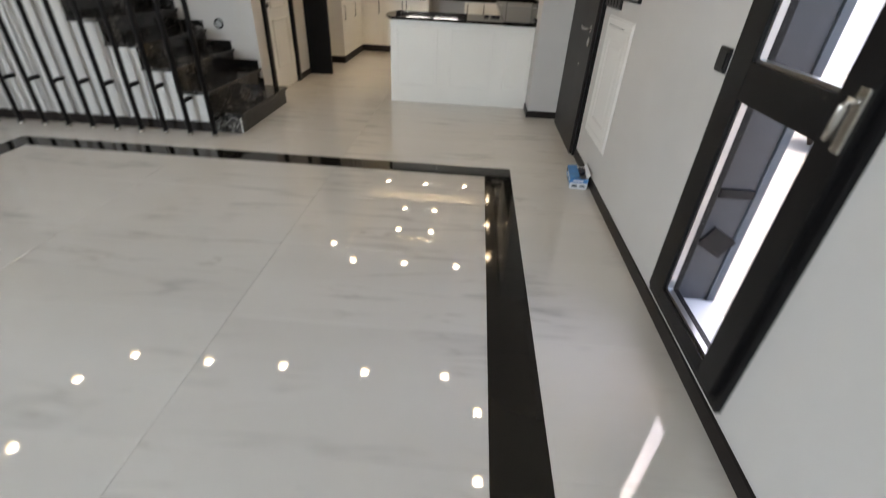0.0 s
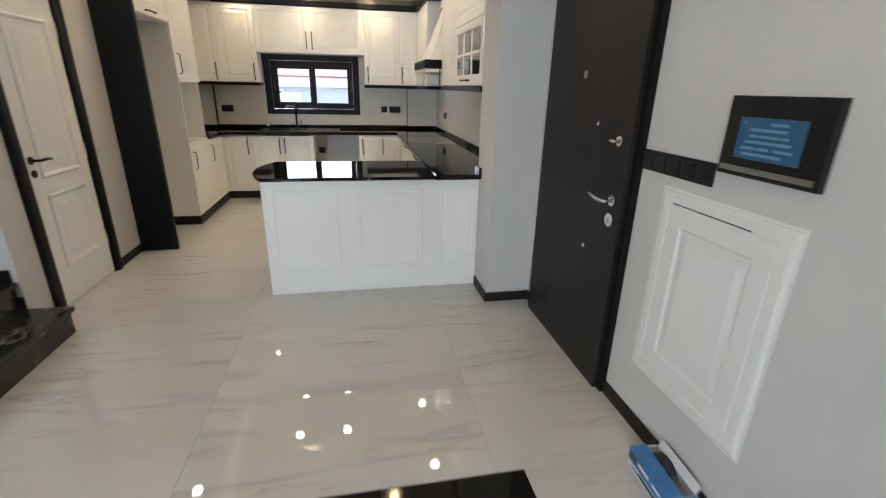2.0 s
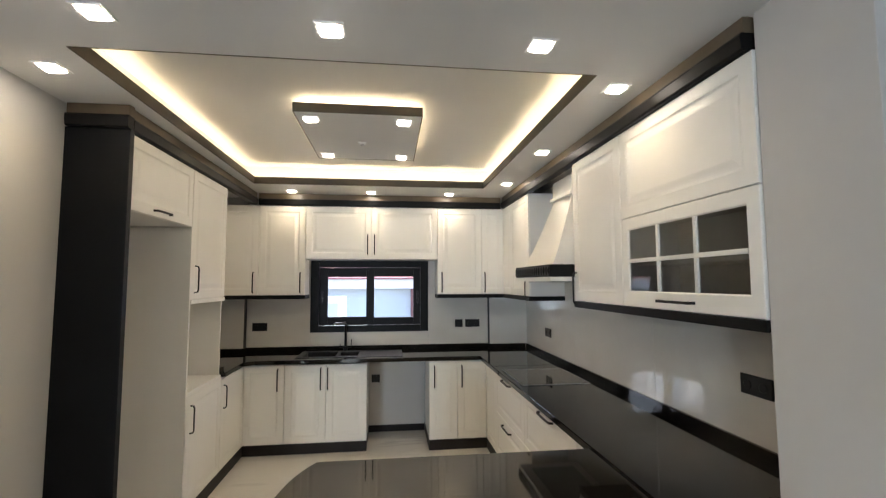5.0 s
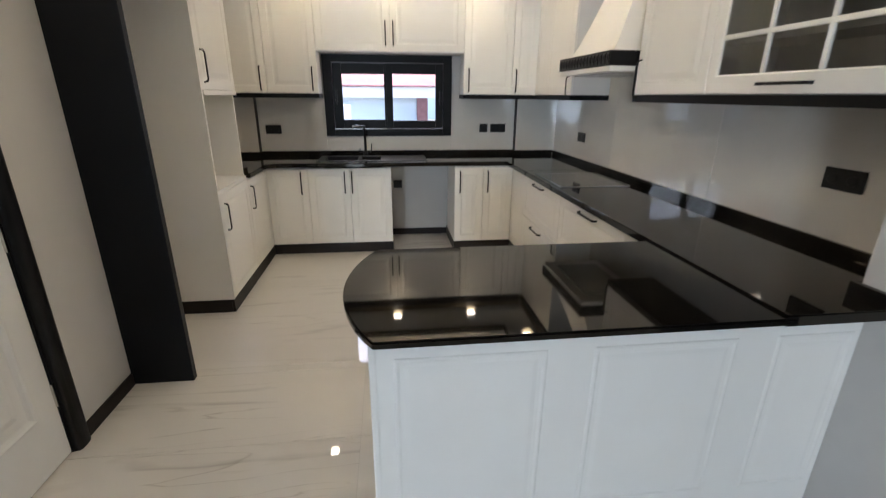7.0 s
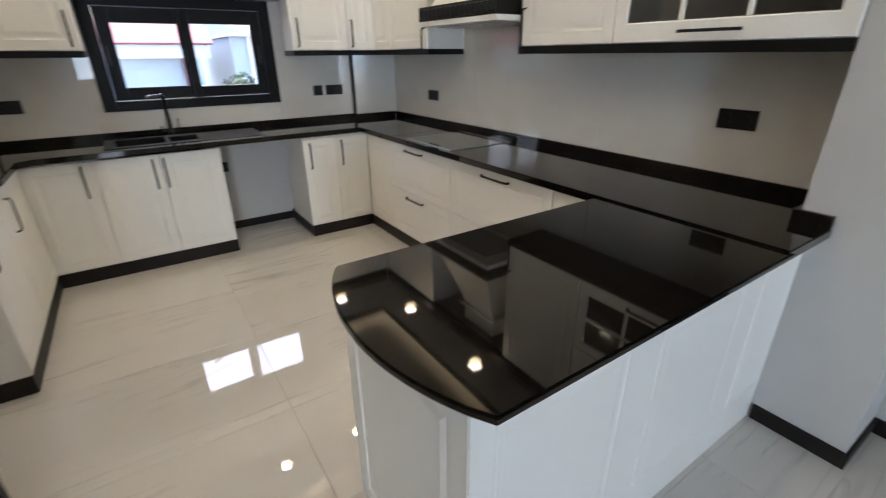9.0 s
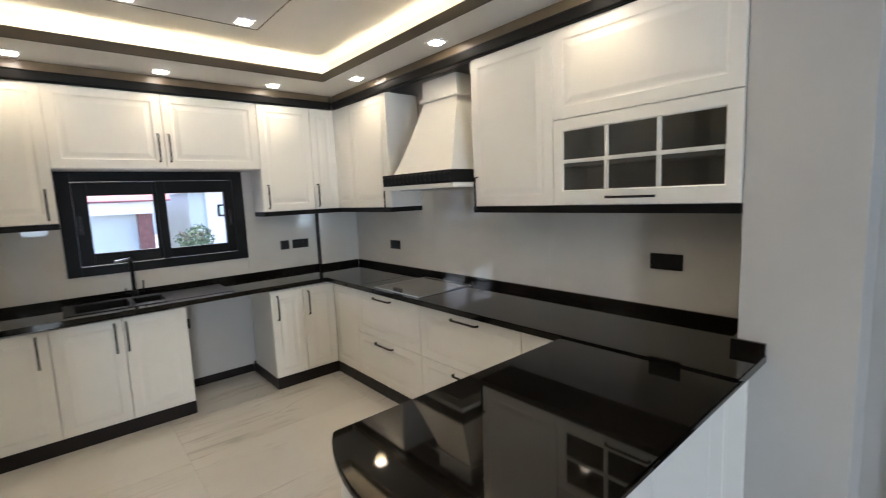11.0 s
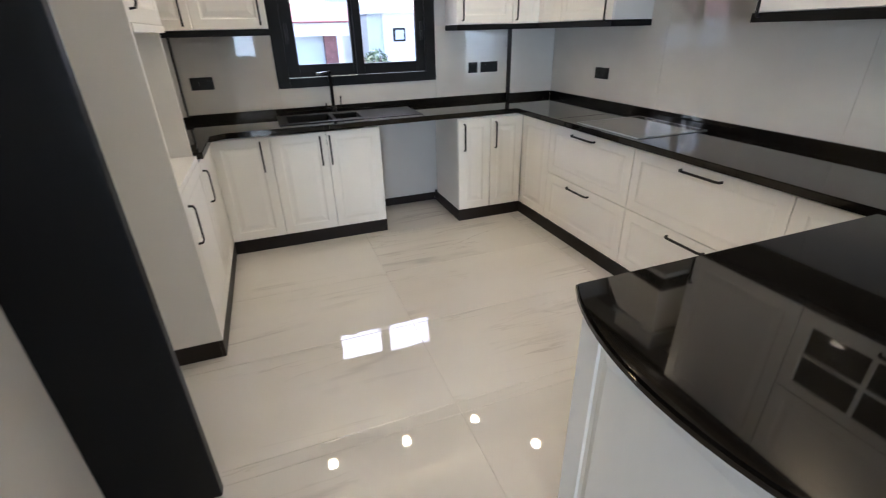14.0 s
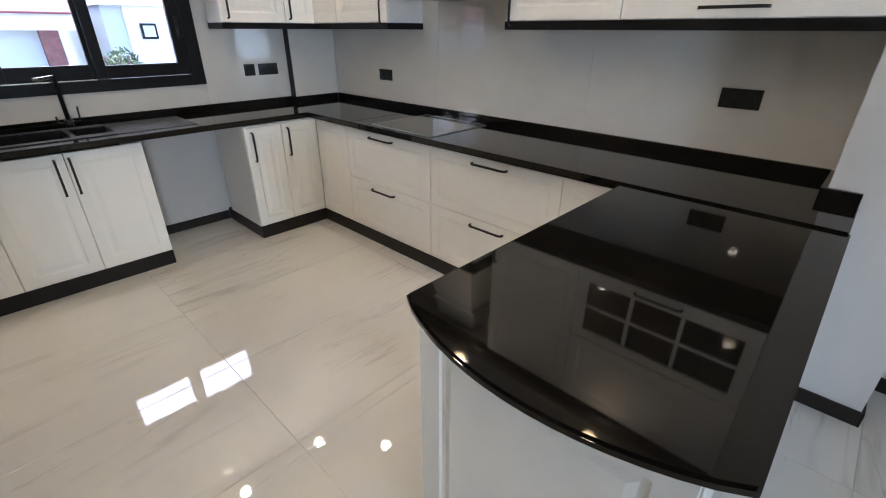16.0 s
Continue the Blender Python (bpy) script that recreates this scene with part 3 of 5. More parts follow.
Z0S, Z1S = 0.90, 1.53
structure(boxes("pilaster", [(XK, -2.225, YN - 0.07, YN - 0.002, 0.1, SOFFIT), (0.480, XE, YN - 0.07, YN - 0.002, 0.1, SOFFIT)], M_WALL), "shallow plastered corner piers behind the counter", "pier")
for r in ((-2.2215, WX0 - 0.001, Z0S, Z1S), (WX1 + 0.001, 0.4765, Z0S, Z1S), (WX0 + 0.001, WX1 - 0.001, Z0S, WZ0 - 0.001)):
    splash("backsplash_north", [(r[0], r[1], YN - 0.010, YN - 0.001, r[2], r[3])], "glossy warm grey glazed wall panel by the window")
splash("backsplash_pier", [(XK, -2.228, YN - 0.080, YN - 0.071, Z0S, Z1S), (0.483, XE - 0.011, YN - 0.080, YN - 0.071, Z0S, Z1S)], "glossy warm grey glazed panels on the corner piers")
joints = [6.395, 7.59, 8.79, YN - 0.081]
for a, b in zip(joints, joints[1:]):
    splash("backsplash_east", [(XE - 0.010, XE - 0.001, a + 0.001, b - 0.001, Z0S, Z1S if b < 8 or a > 8.8 else 1.75)], "glossy warm grey glazed wall panel above the counter")
structure(boxes("trim", [(-2.228, -2.2215, YN - 0.08, YN - 0.011, Z0S, Z1S), (0.4765, 0.483, YN - 0.08, YN - 0.011, Z0S, Z1S)], M_PLINTH), "thin dark metal corner profiles on the glazed panels", "corner profile")
structure(box("trim", XE - 0.016, XE - 0.001, 6.3925, 6.3955, 0.96, 1.46, M_BLACK, bevel=0), "thin black edge profile closing the glazed panels", "edge profile")

# ---- worktops ----
CT, CB = 0.912, 0.874        # right run
PT, PB = 0.903, 0.879        # peninsula
EX, EY = 0.252, 9.56        # front edges
top = thing("worktop", (0.0, 9.0, CB), "polished black granite worktop running round the kitchen walls", "worktop")
SX0, SX1, SY0, SY1 = -1.58, -0.54, 9.67, 10.08
bm = bmesh.new()
add_prism(bm, [(EX, 6.285), (0.598, 6.285), (0.598, 6.394), (XE - 0.012, 6.394), (XE - 0.012, 9.0), (EX, 9.0)], CB, CT, 0.004)
part("slab", bm, M_GRANITE, top)
bm = bmesh.new()
add_prism(bm, [(EX, 9.001), (XE - 0.012, 9.001), (XE - 0.012, YN - 0.082), (0.475, YN - 0.082), (0.475, YN - 0.012), (SX1, YN - 0.012), (SX1, EY), (EX, EY)], CB, CT, 0.004)
part("slab", bm, M_GRANITE, top)
boxes("slab", [(SX0, SX1, EY, SY0, CB, CT), (SX0, SX1, SY1, YN - 0.012, CB, CT)], M_GRANITE, top, bevel=0.002)
bm = bmesh.new()
add_prism(bm, [(SX0, EY), (SX0, YN - 0.012), (-2.22, YN - 0.012), (-2.22, YN - 0.082), (XK + 0.002, YN - 0.082), (XK + 0.002, 9.033), (-2.03, 9.033), (-2.03, 9.50), (-1.95, EY)], CB, CT, 0.004)
part("slab", bm, M_GRANITE, top)
U = 0.046
boxes("upstand", [(-2.22, 0.475, YN - 0.03, YN - 0.0115, CT, CT + U)], M_GRANITE, top, bevel=0.002)
boxes("upstand", [(0.455, XE - 0.031, YN - 0.101, YN - 0.0825, CT, CT + U)], M_GRANITE, top, bevel=0.002)
boxes("upstand", [(XK + 0.02, -2.20, YN - 0.101, YN - 0.0825, CT, CT + U)], M_GRANITE, top, bevel=0.002)
boxes("upstand", [(XE - 0.03, XE - 0.0115, 6.414, YN - 0.102, CT, CT + U)], M_GRANITE, top, bevel=0.002)
boxes("upstand", [(0.600, XE - 0.031, 6.395, 6.413, CT, CT + U)], M_GRANITE, top, bevel=0.002)
boxes("upstand", [(0.578, 0.5985, 6.287, 6.413, CT, CT + U)], M_GRANITE, top, bevel=0.002)
boxes("upstand", [(XK + 0.002, -2.05, 9.033, 9.05, CT, CT + U)], M_GRANITE, top, bevel=0.002)

pen_top = thing("peninsula_worktop", (-0.4, 6.66, PB), "polished black granite breakfast bar top with a curved end", "worktop")
arc = []
for k in range(17):
    s = k / 16
    y = 7.042 + (6.28 - 7.042) * s
    arc.append((-0.970 - 0.105 * (1 - (2 * s - 1) ** 2) ** 0.9, y))
bm = bmesh.new()
add_prism(bm, arc + [(EX + 0.03, 6.28), (EX + 0.03, 7.042)], PB, PT, 0.006)
part("slab", bm, M_GRANITE, pen_top)

# ---- peninsula body ----
pen = thing("peninsula_cabinet", (-0.35, 6.65, 0), "white panelled breakfast bar body facing the hall", "cabinet")
PF, PX0 = 6.335, -0.985
box("body", PX0 + 0.02, 0.32, PF + 0.02, 6.99, 0.0, PB, M_CARCASS, pen, bevel=0.001)
m = frame_of("S", PX0, PF + 0.02) @ Matrix.Translation((0, 0, 0))
bm = bmesh.new()
add_rings(bm, m, 0.598 - PX0, PB, [(0, 0), (0, 0.008), (0.002, 0.010)])
part("front_panel", bm, M_WHITE, pen)
for a, b in ((-0.915, -0.455), (-0.31, 0.165), (0.30, 0.575)):
    bm = bmesh.new()
    mm = frame_of("S", a, PF + 0.0105) @ Matrix.Translation((0, 0.19, 0))
    add_rings(bm, mm, b - a, 0.62, [(0, 0), (0.004, 0.004), (0.010, 0.005), (0.018, 0.002), (0.03, 0.0015), (0.045, 0.0035)])
    part("moulding", bm, M_WHITE, pen)
bm = bmesh.new()
add_rings(bm, frame_of("W", 6.985, PX0 + 0.0195), 0.645, PB, [(0, 0), (0, 0.016), (0.002, 0.018), (0.07, 0.018), (0.076, 0.013), (0.09, 0.013), (0.11, 0.018)])
part("end_panel", bm, M_WHITE, pen)

# ---- base units ----
FY, FY2, FX, FW = 9.625, 9.565, 0.315, -2.06       # faces of the fronts
DZ0, DZ1 = 0.10, 0.855


def base_label(extra):
    return "white moulded kitchen base cabinet " + extra


u = thing("base_cabinet", (-1.875, 9.9, 0), base_label("with a single door"), "cabinet", "base cabinets")
carcass(u, -2.07, -1.682, FY + T, YN - 0.02, 0.1, 0.866)
front(u, "S", -2.07, -1.682, DZ0, DZ1, FY + T, handle=(-1.745, 0.715, 0.22, True))
u = thing("base_cabinet", (-1.28, 9.9, 0), base_label("with two doors below the sink"), "cabinet", "base cabinets")
boxes("body", [(-1.68, -1.662, FY + T, YN - 0.02, 0.1, 0.866), (-0.903, -0.885, FY + T, YN - 0.02, 0.1, 0.866), (-1.662, -0.903, FY + T, YN - 0.02, 0.1, 0.118)], M_CARCASS, u)
front(u, "S", -1.682, -1.285, DZ0, DZ1, FY + T, handle=(-1.335, 0.715, 0.22, True))
front(u, "S", -1.285, -0.885, DZ0, DZ1, FY + T, handle=(-1.266, 0.715, 0.22, True))
u = thing("base_cabinet", (0.03, 9.9, 0), base_label("with two narrow doors by the bay"), "cabinet", "base cabinets")
carcass(u, -0.264, 0.322, FY2 + T, YN - 0.09, 0.1, 0.866)
front(u, "S", -0.264, 0.02, DZ0, DZ1, FY2 + T, handle=(-0.213, 0.715, 0.22, True))
front(u, "S", 0.02, 0.318, DZ0, DZ1, FY2 + T, handle=(0.065, 0.715, 0.22, True))

u = thing("base_cabinet", (0.6, 9.37, 0), base_label("with a plain corner front"), "cabinet", "base cabinets")
carcass(u, FX + T, XE - 0.02, 9.145, 9.562, 0.1, 0.866)
front(u, "W", 9.145, 9.562, DZ0, DZ1, FX + T, name="front")
for y0, y1, c in ((8.265, 9.145, 8.745), (7.345, 8.265, 7.80)):
    u = thing("drawer_cabinet", (0.6, (y0 + y1) / 2, 0), "white moulded kitchen drawer unit with two deep drawers", "cabinet", "drawer units")
    carcass(u, FX + T, XE - 0.02, y0, y1, 0.1, 0.866)
    front(u, "W", y0, y1, DZ0, 0.482, FX + T, name="drawer", handle=(c, 0.437, 0.25, False))
    front(u, "W", y0, y1, 0.482, DZ1, FX + T, name="drawer", handle=(c, 0.815, 0.25, False))
u = thing("base_cabinet", (0.6, 7.19, 0), base_label("with a narrow front by the bar"), "cabinet", "base cabinets")
carcass(u, FX + T, XE - 0.02, 6.40, 7.345, 0.1, 0.866)
front(u, "W", 6.995, 7.345, DZ0, DZ1, FX + T, name="front")

u = thing("base_cabinet", (-2.37, 9.31, 0), base_label("with one door beside the tall unit"), "cabinet", "base cabinets")
carcass(u, XK + 0.005, FW - T, 9.032, 9.62, 0.1, 0.866)
front(u, "E", 9.032, 9.618, DZ0, DZ1, FW - T, handle=(9.09, 0.70, 0.2, True))

# plinths
pl = thing("plinth", (-1.48, FY, 0), "black plinth board under the white cabinets", "plinth", "plinths")
box("board", -2.07, -0.885, FY + 0.002, FY + 0.02, 0, 0.098, M_PLINTH, pl, bevel=0.002)
box("return_board", -0.905, -0.885, FY + 0.021, YN - 0.014, 0, 0.098, M_PLINTH, pl, bevel=0.002)
pl = thing("plinth", (0.03, FY2, 0), "black plinth board turning the kitchen corner", "plinth", "plinths")
box("board", -0.264, 0.322, FY2 + 0.002, FY2 + 0.02, 0, 0.098, M_PLINTH, pl, bevel=0.002)
box("return_board", -0.264, -0.244, FY2 + 0.021, YN - 0.014, 0, 0.098, M_PLINTH, pl, bevel=0.002)
pl = thing("plinth", (FX, 8.3, 0), "black plinth board under the white drawers", "plinth", "plinths")
box("board", FX + 0.002, FX + 0.02, 6.995, FY2 + 0.001, 0, 0.098, M_PLINTH, pl, bevel=0.002)
pl = thing("plinth", (FW, 9.0, 0), "black plinth board under the tall white unit", "plinth", "plinths")
box("board", FW - 0.02, FW - 0.002, 8.36, FY + 0.001, 0, 0.098, M_PLINTH, pl, bevel=0.002)
box("return_board", XK + 0.01, FW - 0.021, 8.36, 8.378, 0, 0.098, M_PLINTH, pl, bevel=0.002)

# ---- tall units on the left ----
side = thing("side_panel", (-2.2, 7.53, 0), "tall matt charcoal end panel closing the fridge bay", "panel")
box("board", XD + 0.001, -2.032, 7.512, 7.55, 0, 2.48, M_NAVY, side, bevel=0.003)
box("edge_band", -2.0318, -2.030, 7.513, 7.549, 0.002, 2.478, M_FRAME, side, "dark edge band", bevel=0)

bay = thing("bridge_cabinet", (-2.36, 7.95, 2.06), "white cabinet bridging the empty fridge bay", "cabinet")
carcass(bay, XK + 0.005, FW - T, 7.552, 8.362, 2.06, 2.478)
front(bay, "E", 7.552, 8.364, 2.06, 2.478, FW - T, handle=(7.935, 2.095, 0.2, False))

tall = thing("tall_cabinet", (-2.36, 8.67, 0), "tall white cabinet with an open oven niche", "cabinet")
box("side", XK + 0.005, FW, 8.36, 8.38, 0.1, 2.058, M_WHITE, tall, bevel=0.001)
box("side", XK + 0.005, FW - 0.02, 9.012, 9.030, 0.1, 2.478, M_WHITE, tall, bevel=0.001)
box("back", XK + 0.005, XK + 0.02, 8.381, 9.011, 0.1, 2.478, M_CARCASS, tall, bevel=0)
box("shelf", XK + 0.02, FW - 0.001, 8.381, 9.011, 0.872, 0.90, M_WHITE, tall, bevel=0.001)
box("shelf", XK + 0.02, FW + 0.006, 8.381, 9.028, 1.515, 1.545, M_WHITE, tall, bevel=0.001)
box("shelf", XK + 0.02, FW - T, 8.381, 9.011, 2.455, 2.475, M_CARCASS, tall, bevel=0)
front(tall, "E", 8.362, 9.030, DZ0, 0.872, FW - T, handle=(8.45, 0.70, 0.2, True))
front(tall, "E", 8.367, 9.030, 1.545, 2.478, FW - T, handle=(8.44, 1.69, 0.2, True))

# ---- wall units ----
UF, UFX = 9.86, 0.59
UZ0, UZ1 = 1.533, 2.478


def wall_unit(x0, x1, y0, y1, z0, z1, label):
    u = thing("wall_cabinet", ((x0 + x1) / 2, (y0 + y1) / 2, z0), label, "cabinet", "wall cabinets")
    carcass(u, x0, x1, y0, y1, z0, z1)
    return u


L1 = "white moulded wall cabinet with black bow handles"
u = wall_unit(XK + 0.005, -1.549, UF + T, YN - 0.082, UZ0, UZ1, L1)
front(u, "S", -2.49, -2.02, UZ0, UZ1, UF + T, handle=(-2.07, 1.665, 0.22, True))
front(u, "S", -2.02, -1.549, UZ0, UZ1, UF + T, handle=(-1.595, 1.665, 0.22, True))
u = wall_unit(-1.547, -0.148, UF + T, YN - 0.002, 1.912, UZ1, "white moulded wall cabinet above the window")
front(u, "S", -1.549, -0.86, 1.912, UZ1, UF + T, handle=(-0.90, 2.07, 0.22, True))
front(u, "S", -0.86, -0.146, 1.912, UZ1, UF + T, handle=(-0.828, 2.07, 0.22, True))
u = wall_unit(-0.146, UFX, UF + T, YN - 0.082, UZ0, UZ1, L1)
front(u, "S", -0.146, 0.341, UZ0, UZ1, UF + T, handle=(-0.10, 1.665, 0.22, True))
front(u, "S", 0.341, UFX, UZ0, UZ1, UF + T, handle=(0.375, 1.665, 0.22, True))
u = wall_unit(UFX + T, XE - 0.012, 8.95, YN - 0.083, UZ0, UZ1, "white moulded corner wall cabinet beside the hood")
front(u, "W", 9.55, UF + 0.018, UZ0, UZ1, UFX + T, name="filler")
front(u, "W", 8.95, 9.55, UZ0, UZ1, UFX + T, handle=(9.0, 1.60, 0.16, True))
u = wall_unit(UFX + T, XE - 0.012, 7.315, 7.95, UZ0, UZ1, "white moulded wall cabinet beside the cooker hood")
front(u, "W", 7.315, 7.95, UZ0, UZ1, UFX + T, handle=(7.915, 1.62, 0.22, True))
u = wall_unit(UFX + T, XE - 0.012, 6.394, 7.313, 2.0, UZ1, "white moulded wall cabinet with a lift-up front")
front(u, "W", 6.394, 7.315, 2.0, UZ1, UFX + T, name="flap")

# glazed unit
gl = thing("glazed_cabinet", (0.76, 6.85, UZ0), "white wall cabinet with a six-pane smoked glass flap", "cabinet")
# inner boards use the darkened white, with the cabinet's shade in the colour
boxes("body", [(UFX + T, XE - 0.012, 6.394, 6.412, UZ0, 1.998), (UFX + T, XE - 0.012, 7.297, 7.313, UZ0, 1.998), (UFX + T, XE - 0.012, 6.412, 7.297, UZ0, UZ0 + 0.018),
               (UFX + T, XE - 0.012, 6.412, 7.297, 1.98, 1.998), (XE - 0.02, XE - 0.012, 6.412, 7.297, UZ0 + 0.018, 1.98), (UFX + 0.06, XE - 0.02, 6.412, 7.297, 1.745, 1.76)], M_SHADEDBOARD, gl)
GY0, GY1, GZ0, GZ1 = 6.46, 7.25, 1.617, 1.935
bm = bmesh.new()
fm = frame_of("W", 7.313, UFX + T) @ Matrix.Translation((0, UZ0 + 0.002, 0))
fw, fh = 7.313 - 6.396, 1.998 - UZ0 - 0.002
loops = []
for a0, a1, b0, b1, d in ((0, fw, 0, fh, 0), (0, fw, 0, fh, T - 0.003), (0.003, fw - 0.003, 0.003, fh - 0.003, T),
                          (7.313 - GY1 - 0.006, 7.313 - GY0 + 0.006, GZ0 - UZ0 - 0.008, GZ1 - UZ0 + 0.004, T),
                          (7.313 - GY1, 7.313 - GY0, GZ0 - UZ0 - 0.002, GZ1 - UZ0 - 0.002, T - 0.005),
                          (7.313 - GY1, 7.313 - GY0, GZ0 - UZ0 - 0.002, GZ1 - UZ0 - 0.002, 0)):
    loops.append([bm.verts.new(fm @ Vector(q)) for q in ((a0, b0, d), (a1, b0, d), (a1, b1, d), (a0, b1, d))])
for la, lb in zip(loops, loops[1:] + loops[:1]):
    for k in range(4):
        bm.faces.new((la[k], la[(k + 1) % 4], lb[(k + 1) % 4], lb[k]))
bmesh.ops.recalc_face_normals(bm, faces=bm.faces)
fl = part("flap", bm, M_WHITE, gl)
boxes("glazing_bar", [(UFX + 0.001, UFX + T - 0.002, 6.724, 6.744, GZ0, GZ1)], M_WHITE, fl, bevel=0.003)
boxes("glazing_bar", [(UFX + 0.001, UFX + T - 0.002, 6.986, 7.006, GZ0, GZ1)], M_WHITE, fl, bevel=0.003)
boxes("glazing_bar", [(UFX + 0.0005, UFX + T - 0.0025, GY0, GY1, 1.762, 1.782)], M_WHITE, fl, bevel=0.003)
for a, b in ((GY0, 6.724), (6.744, 6.986), (7.006, GY1)):
    for c, d in ((GZ0, 1.762), (1.782, GZ1)):
        box("pane", UFX + 0.010, UFX + 0.014, a, b, c, d, M_SMOKE, fl, "smoked glass pane", bevel=0)
part("handle", add_handle(bmesh.new(), frame_of("W", 6.87, UFX) @ Matrix.Translation((0, 1.574, 0)), 0.25, False), M_HANDLE, fl, "black bow handle")

# light boards under the wall units and crown along the ceiling
for r, lab in (((XK + 0.005, -1.545, UF - 0.004, YN - 0.083), "left of the window"), ((-0.150, UFX - 0.005, UF - 0.004, YN - 0.083), ""), ((UFX - 0.004, XE - 0.012, 8.945, YN - 0.084), ""), ((UFX - 0.004, XE - 0.012, 6.394, 7.955), "")):
    th = thing("bottom_board", ((r[0] + r[1]) / 2, (r[2] + r[3]) / 2, 1.492), "black board under the white wall cabinets", "board", "bottom boards")
    box("board", *r, 1.492, 1.5325, M_BLACK, th, bevel=0.002)


def crown(side, a, b, w, z0, at):
    """A cornice along one run: a black fascia and a brown filler up to the ceiling. side names the way it faces."""
    th = thing("cornice", at, "black cornice with a satin brown filler under the ceiling", "cornice", "cornices")
    lo, hi = min(a, b), max(a, b)
    origin = {"S": lo, "E": lo, "W": hi, "N": hi}[side]
    m = frame_of(side, origin, w)
    h = SOFFIT - 0.001
    for name, prof, mat in (("fascia", [(-0.03, z0), (0.018, z0), (0.026, z0 + 0.008), (0.030, z0 + 0.055), (0.024, z0 + 0.066), (-0.03, z0 + 0.066)], M_BLACK),
                            ("filler", [(-0.03, z0 + 0.0665), (0.014, z0 + 0.0665), (0.014, h), (-0.03, h)], M_COVE)):
        bm = bmesh.new()
        e0 = [bm.verts.new(m @ Vector((0, z, d))) for d, z in prof]
        e1 = [bm.verts.new(m @ Vector((hi - lo, z, d))) for d, z in prof]
        bm.faces.new(e0)
        bm.faces.new(e1[::-1])
        for k in range(len(prof)):
            q = (k + 1) % len(prof)
            bm.faces.new((e0[k], e0[q], e1[q], e1[k]))
        bmesh.ops.recalc_face_normals(bm, faces=bm.faces)
        part(name, bm, mat, th)


crown("S", FW + 0.031, UFX - 0.031, UF, 2.479, (-0.7, UF, 2.48))
crown("W", 6.41, UF - 0.032, UFX, 2.479, (UFX, 8.1, 2.48))
crown("E", 7.552, UF - 0.032, FW, 2.479, (FW, 8.6, 2.48))
crown("S", XD + 0.014, FW + 0.03, 7.512, 2.481, (-2.2, 7.53, 2.48))

# ---- cooker hood ----
hood = thing("cooker_hood", (0.7, 8.40, 1.66), "white tapered chimney hood with a black carved band", "cooker hood")
HC = 8.38
box("band", 0.42, XE - 0.012, HC - 0.41, HC + 0.41, 1.70, 1.785, M_BLACK, hood, "black carved band", bevel=0.003)
for k in range(16):
    yy = HC - 0.385 + k * 0.0513
    bm = bmesh.new()
    add_rings(bm, frame_of("W", yy + 0.02, 0.4205) @ Matrix.Translation((0, 1.712, 0)), 0.04, 0.06, [(0, 0), (0.006, 0.006), (0.014, 0.006), (0.017, 0.002)])
    part("carving", bm, M_BLACK, hood)
box("skirt", 0.425, XE - 0.012, HC - 0.405, HC + 0.405, 1.668, 1.699, M_WHITE, hood, bevel=0.004)
box("filter", 0.50, 0.85, HC - 0.30, HC + 0.30, 1.660, 1.6675, M_STEEL, hood, "steel filter plate", bevel=0.001)


def taper(x_lo, x_hi, h_lo, h_hi, z0, z1, n=10):
    """A hood that draws in along a soft curve towards the wall."""
    bm = bmesh.new()
    last = None
    for k in range(n + 1):
        s = k / n
        c = s ** 0.85
        x = x_lo + (x_hi - x_lo) * c
        h = h_lo + (h_hi - h_lo) * c
        z = z0 + (z1 - z0) * s
        ring = [bm.verts.new(p) for p in ((x, HC - h, z), (XE - 0.013, HC - h, z), (XE - 0.013, HC + h, z), (x, HC + h, z))]
        if last:
            for i in range(4):
                bm.faces.new((last[i], last[(i + 1) % 4], ring[(i + 1) % 4], ring[i]))
        else:
            bm.faces.new(ring[::-1])
        last = ring
    bm.faces.new(last)
    bmesh.ops.recalc_face_normals(bm, faces=bm.faces)
    return bm


part("chimney", taper(0.47, 0.69, 0.34, 0.185, 1.786, 2.32), M_WHITE, hood)
box("chimney_collar", 0.665, XE - 0.012, HC - 0.215, HC + 0.215, 2.321, 2.35, M_WHITE, hood, bevel=0.008)
box("chimney_neck", 0.685, XE - 0.012, HC - 0.19, HC + 0.19, 2.351, 2.478, M_WHITE, hood, bevel=0.003)

# ---- hob ----
hob = thing("hob", (0.55, 8.52, CT), "black glass hob let into the granite worktop", "hob")
box("glass", 0.30, 0.81, 8.24, 8.80, CT, CT + 0.005, M_HOBTOP, hob, bevel=0.002)
boxes("rim", [(0.295, 0.30, 8.235, 8.805, CT, CT + 0.0055), (0.81, 0.815, 8.235, 8.805, CT, CT + 0.0055), (0.30, 0.81, 8.235, 8.24, CT, CT + 0.0055), (0.30, 0.81, 8.80, 8.805, CT, CT + 0.0055)], M_STEEL, hob, "thin steel rim")

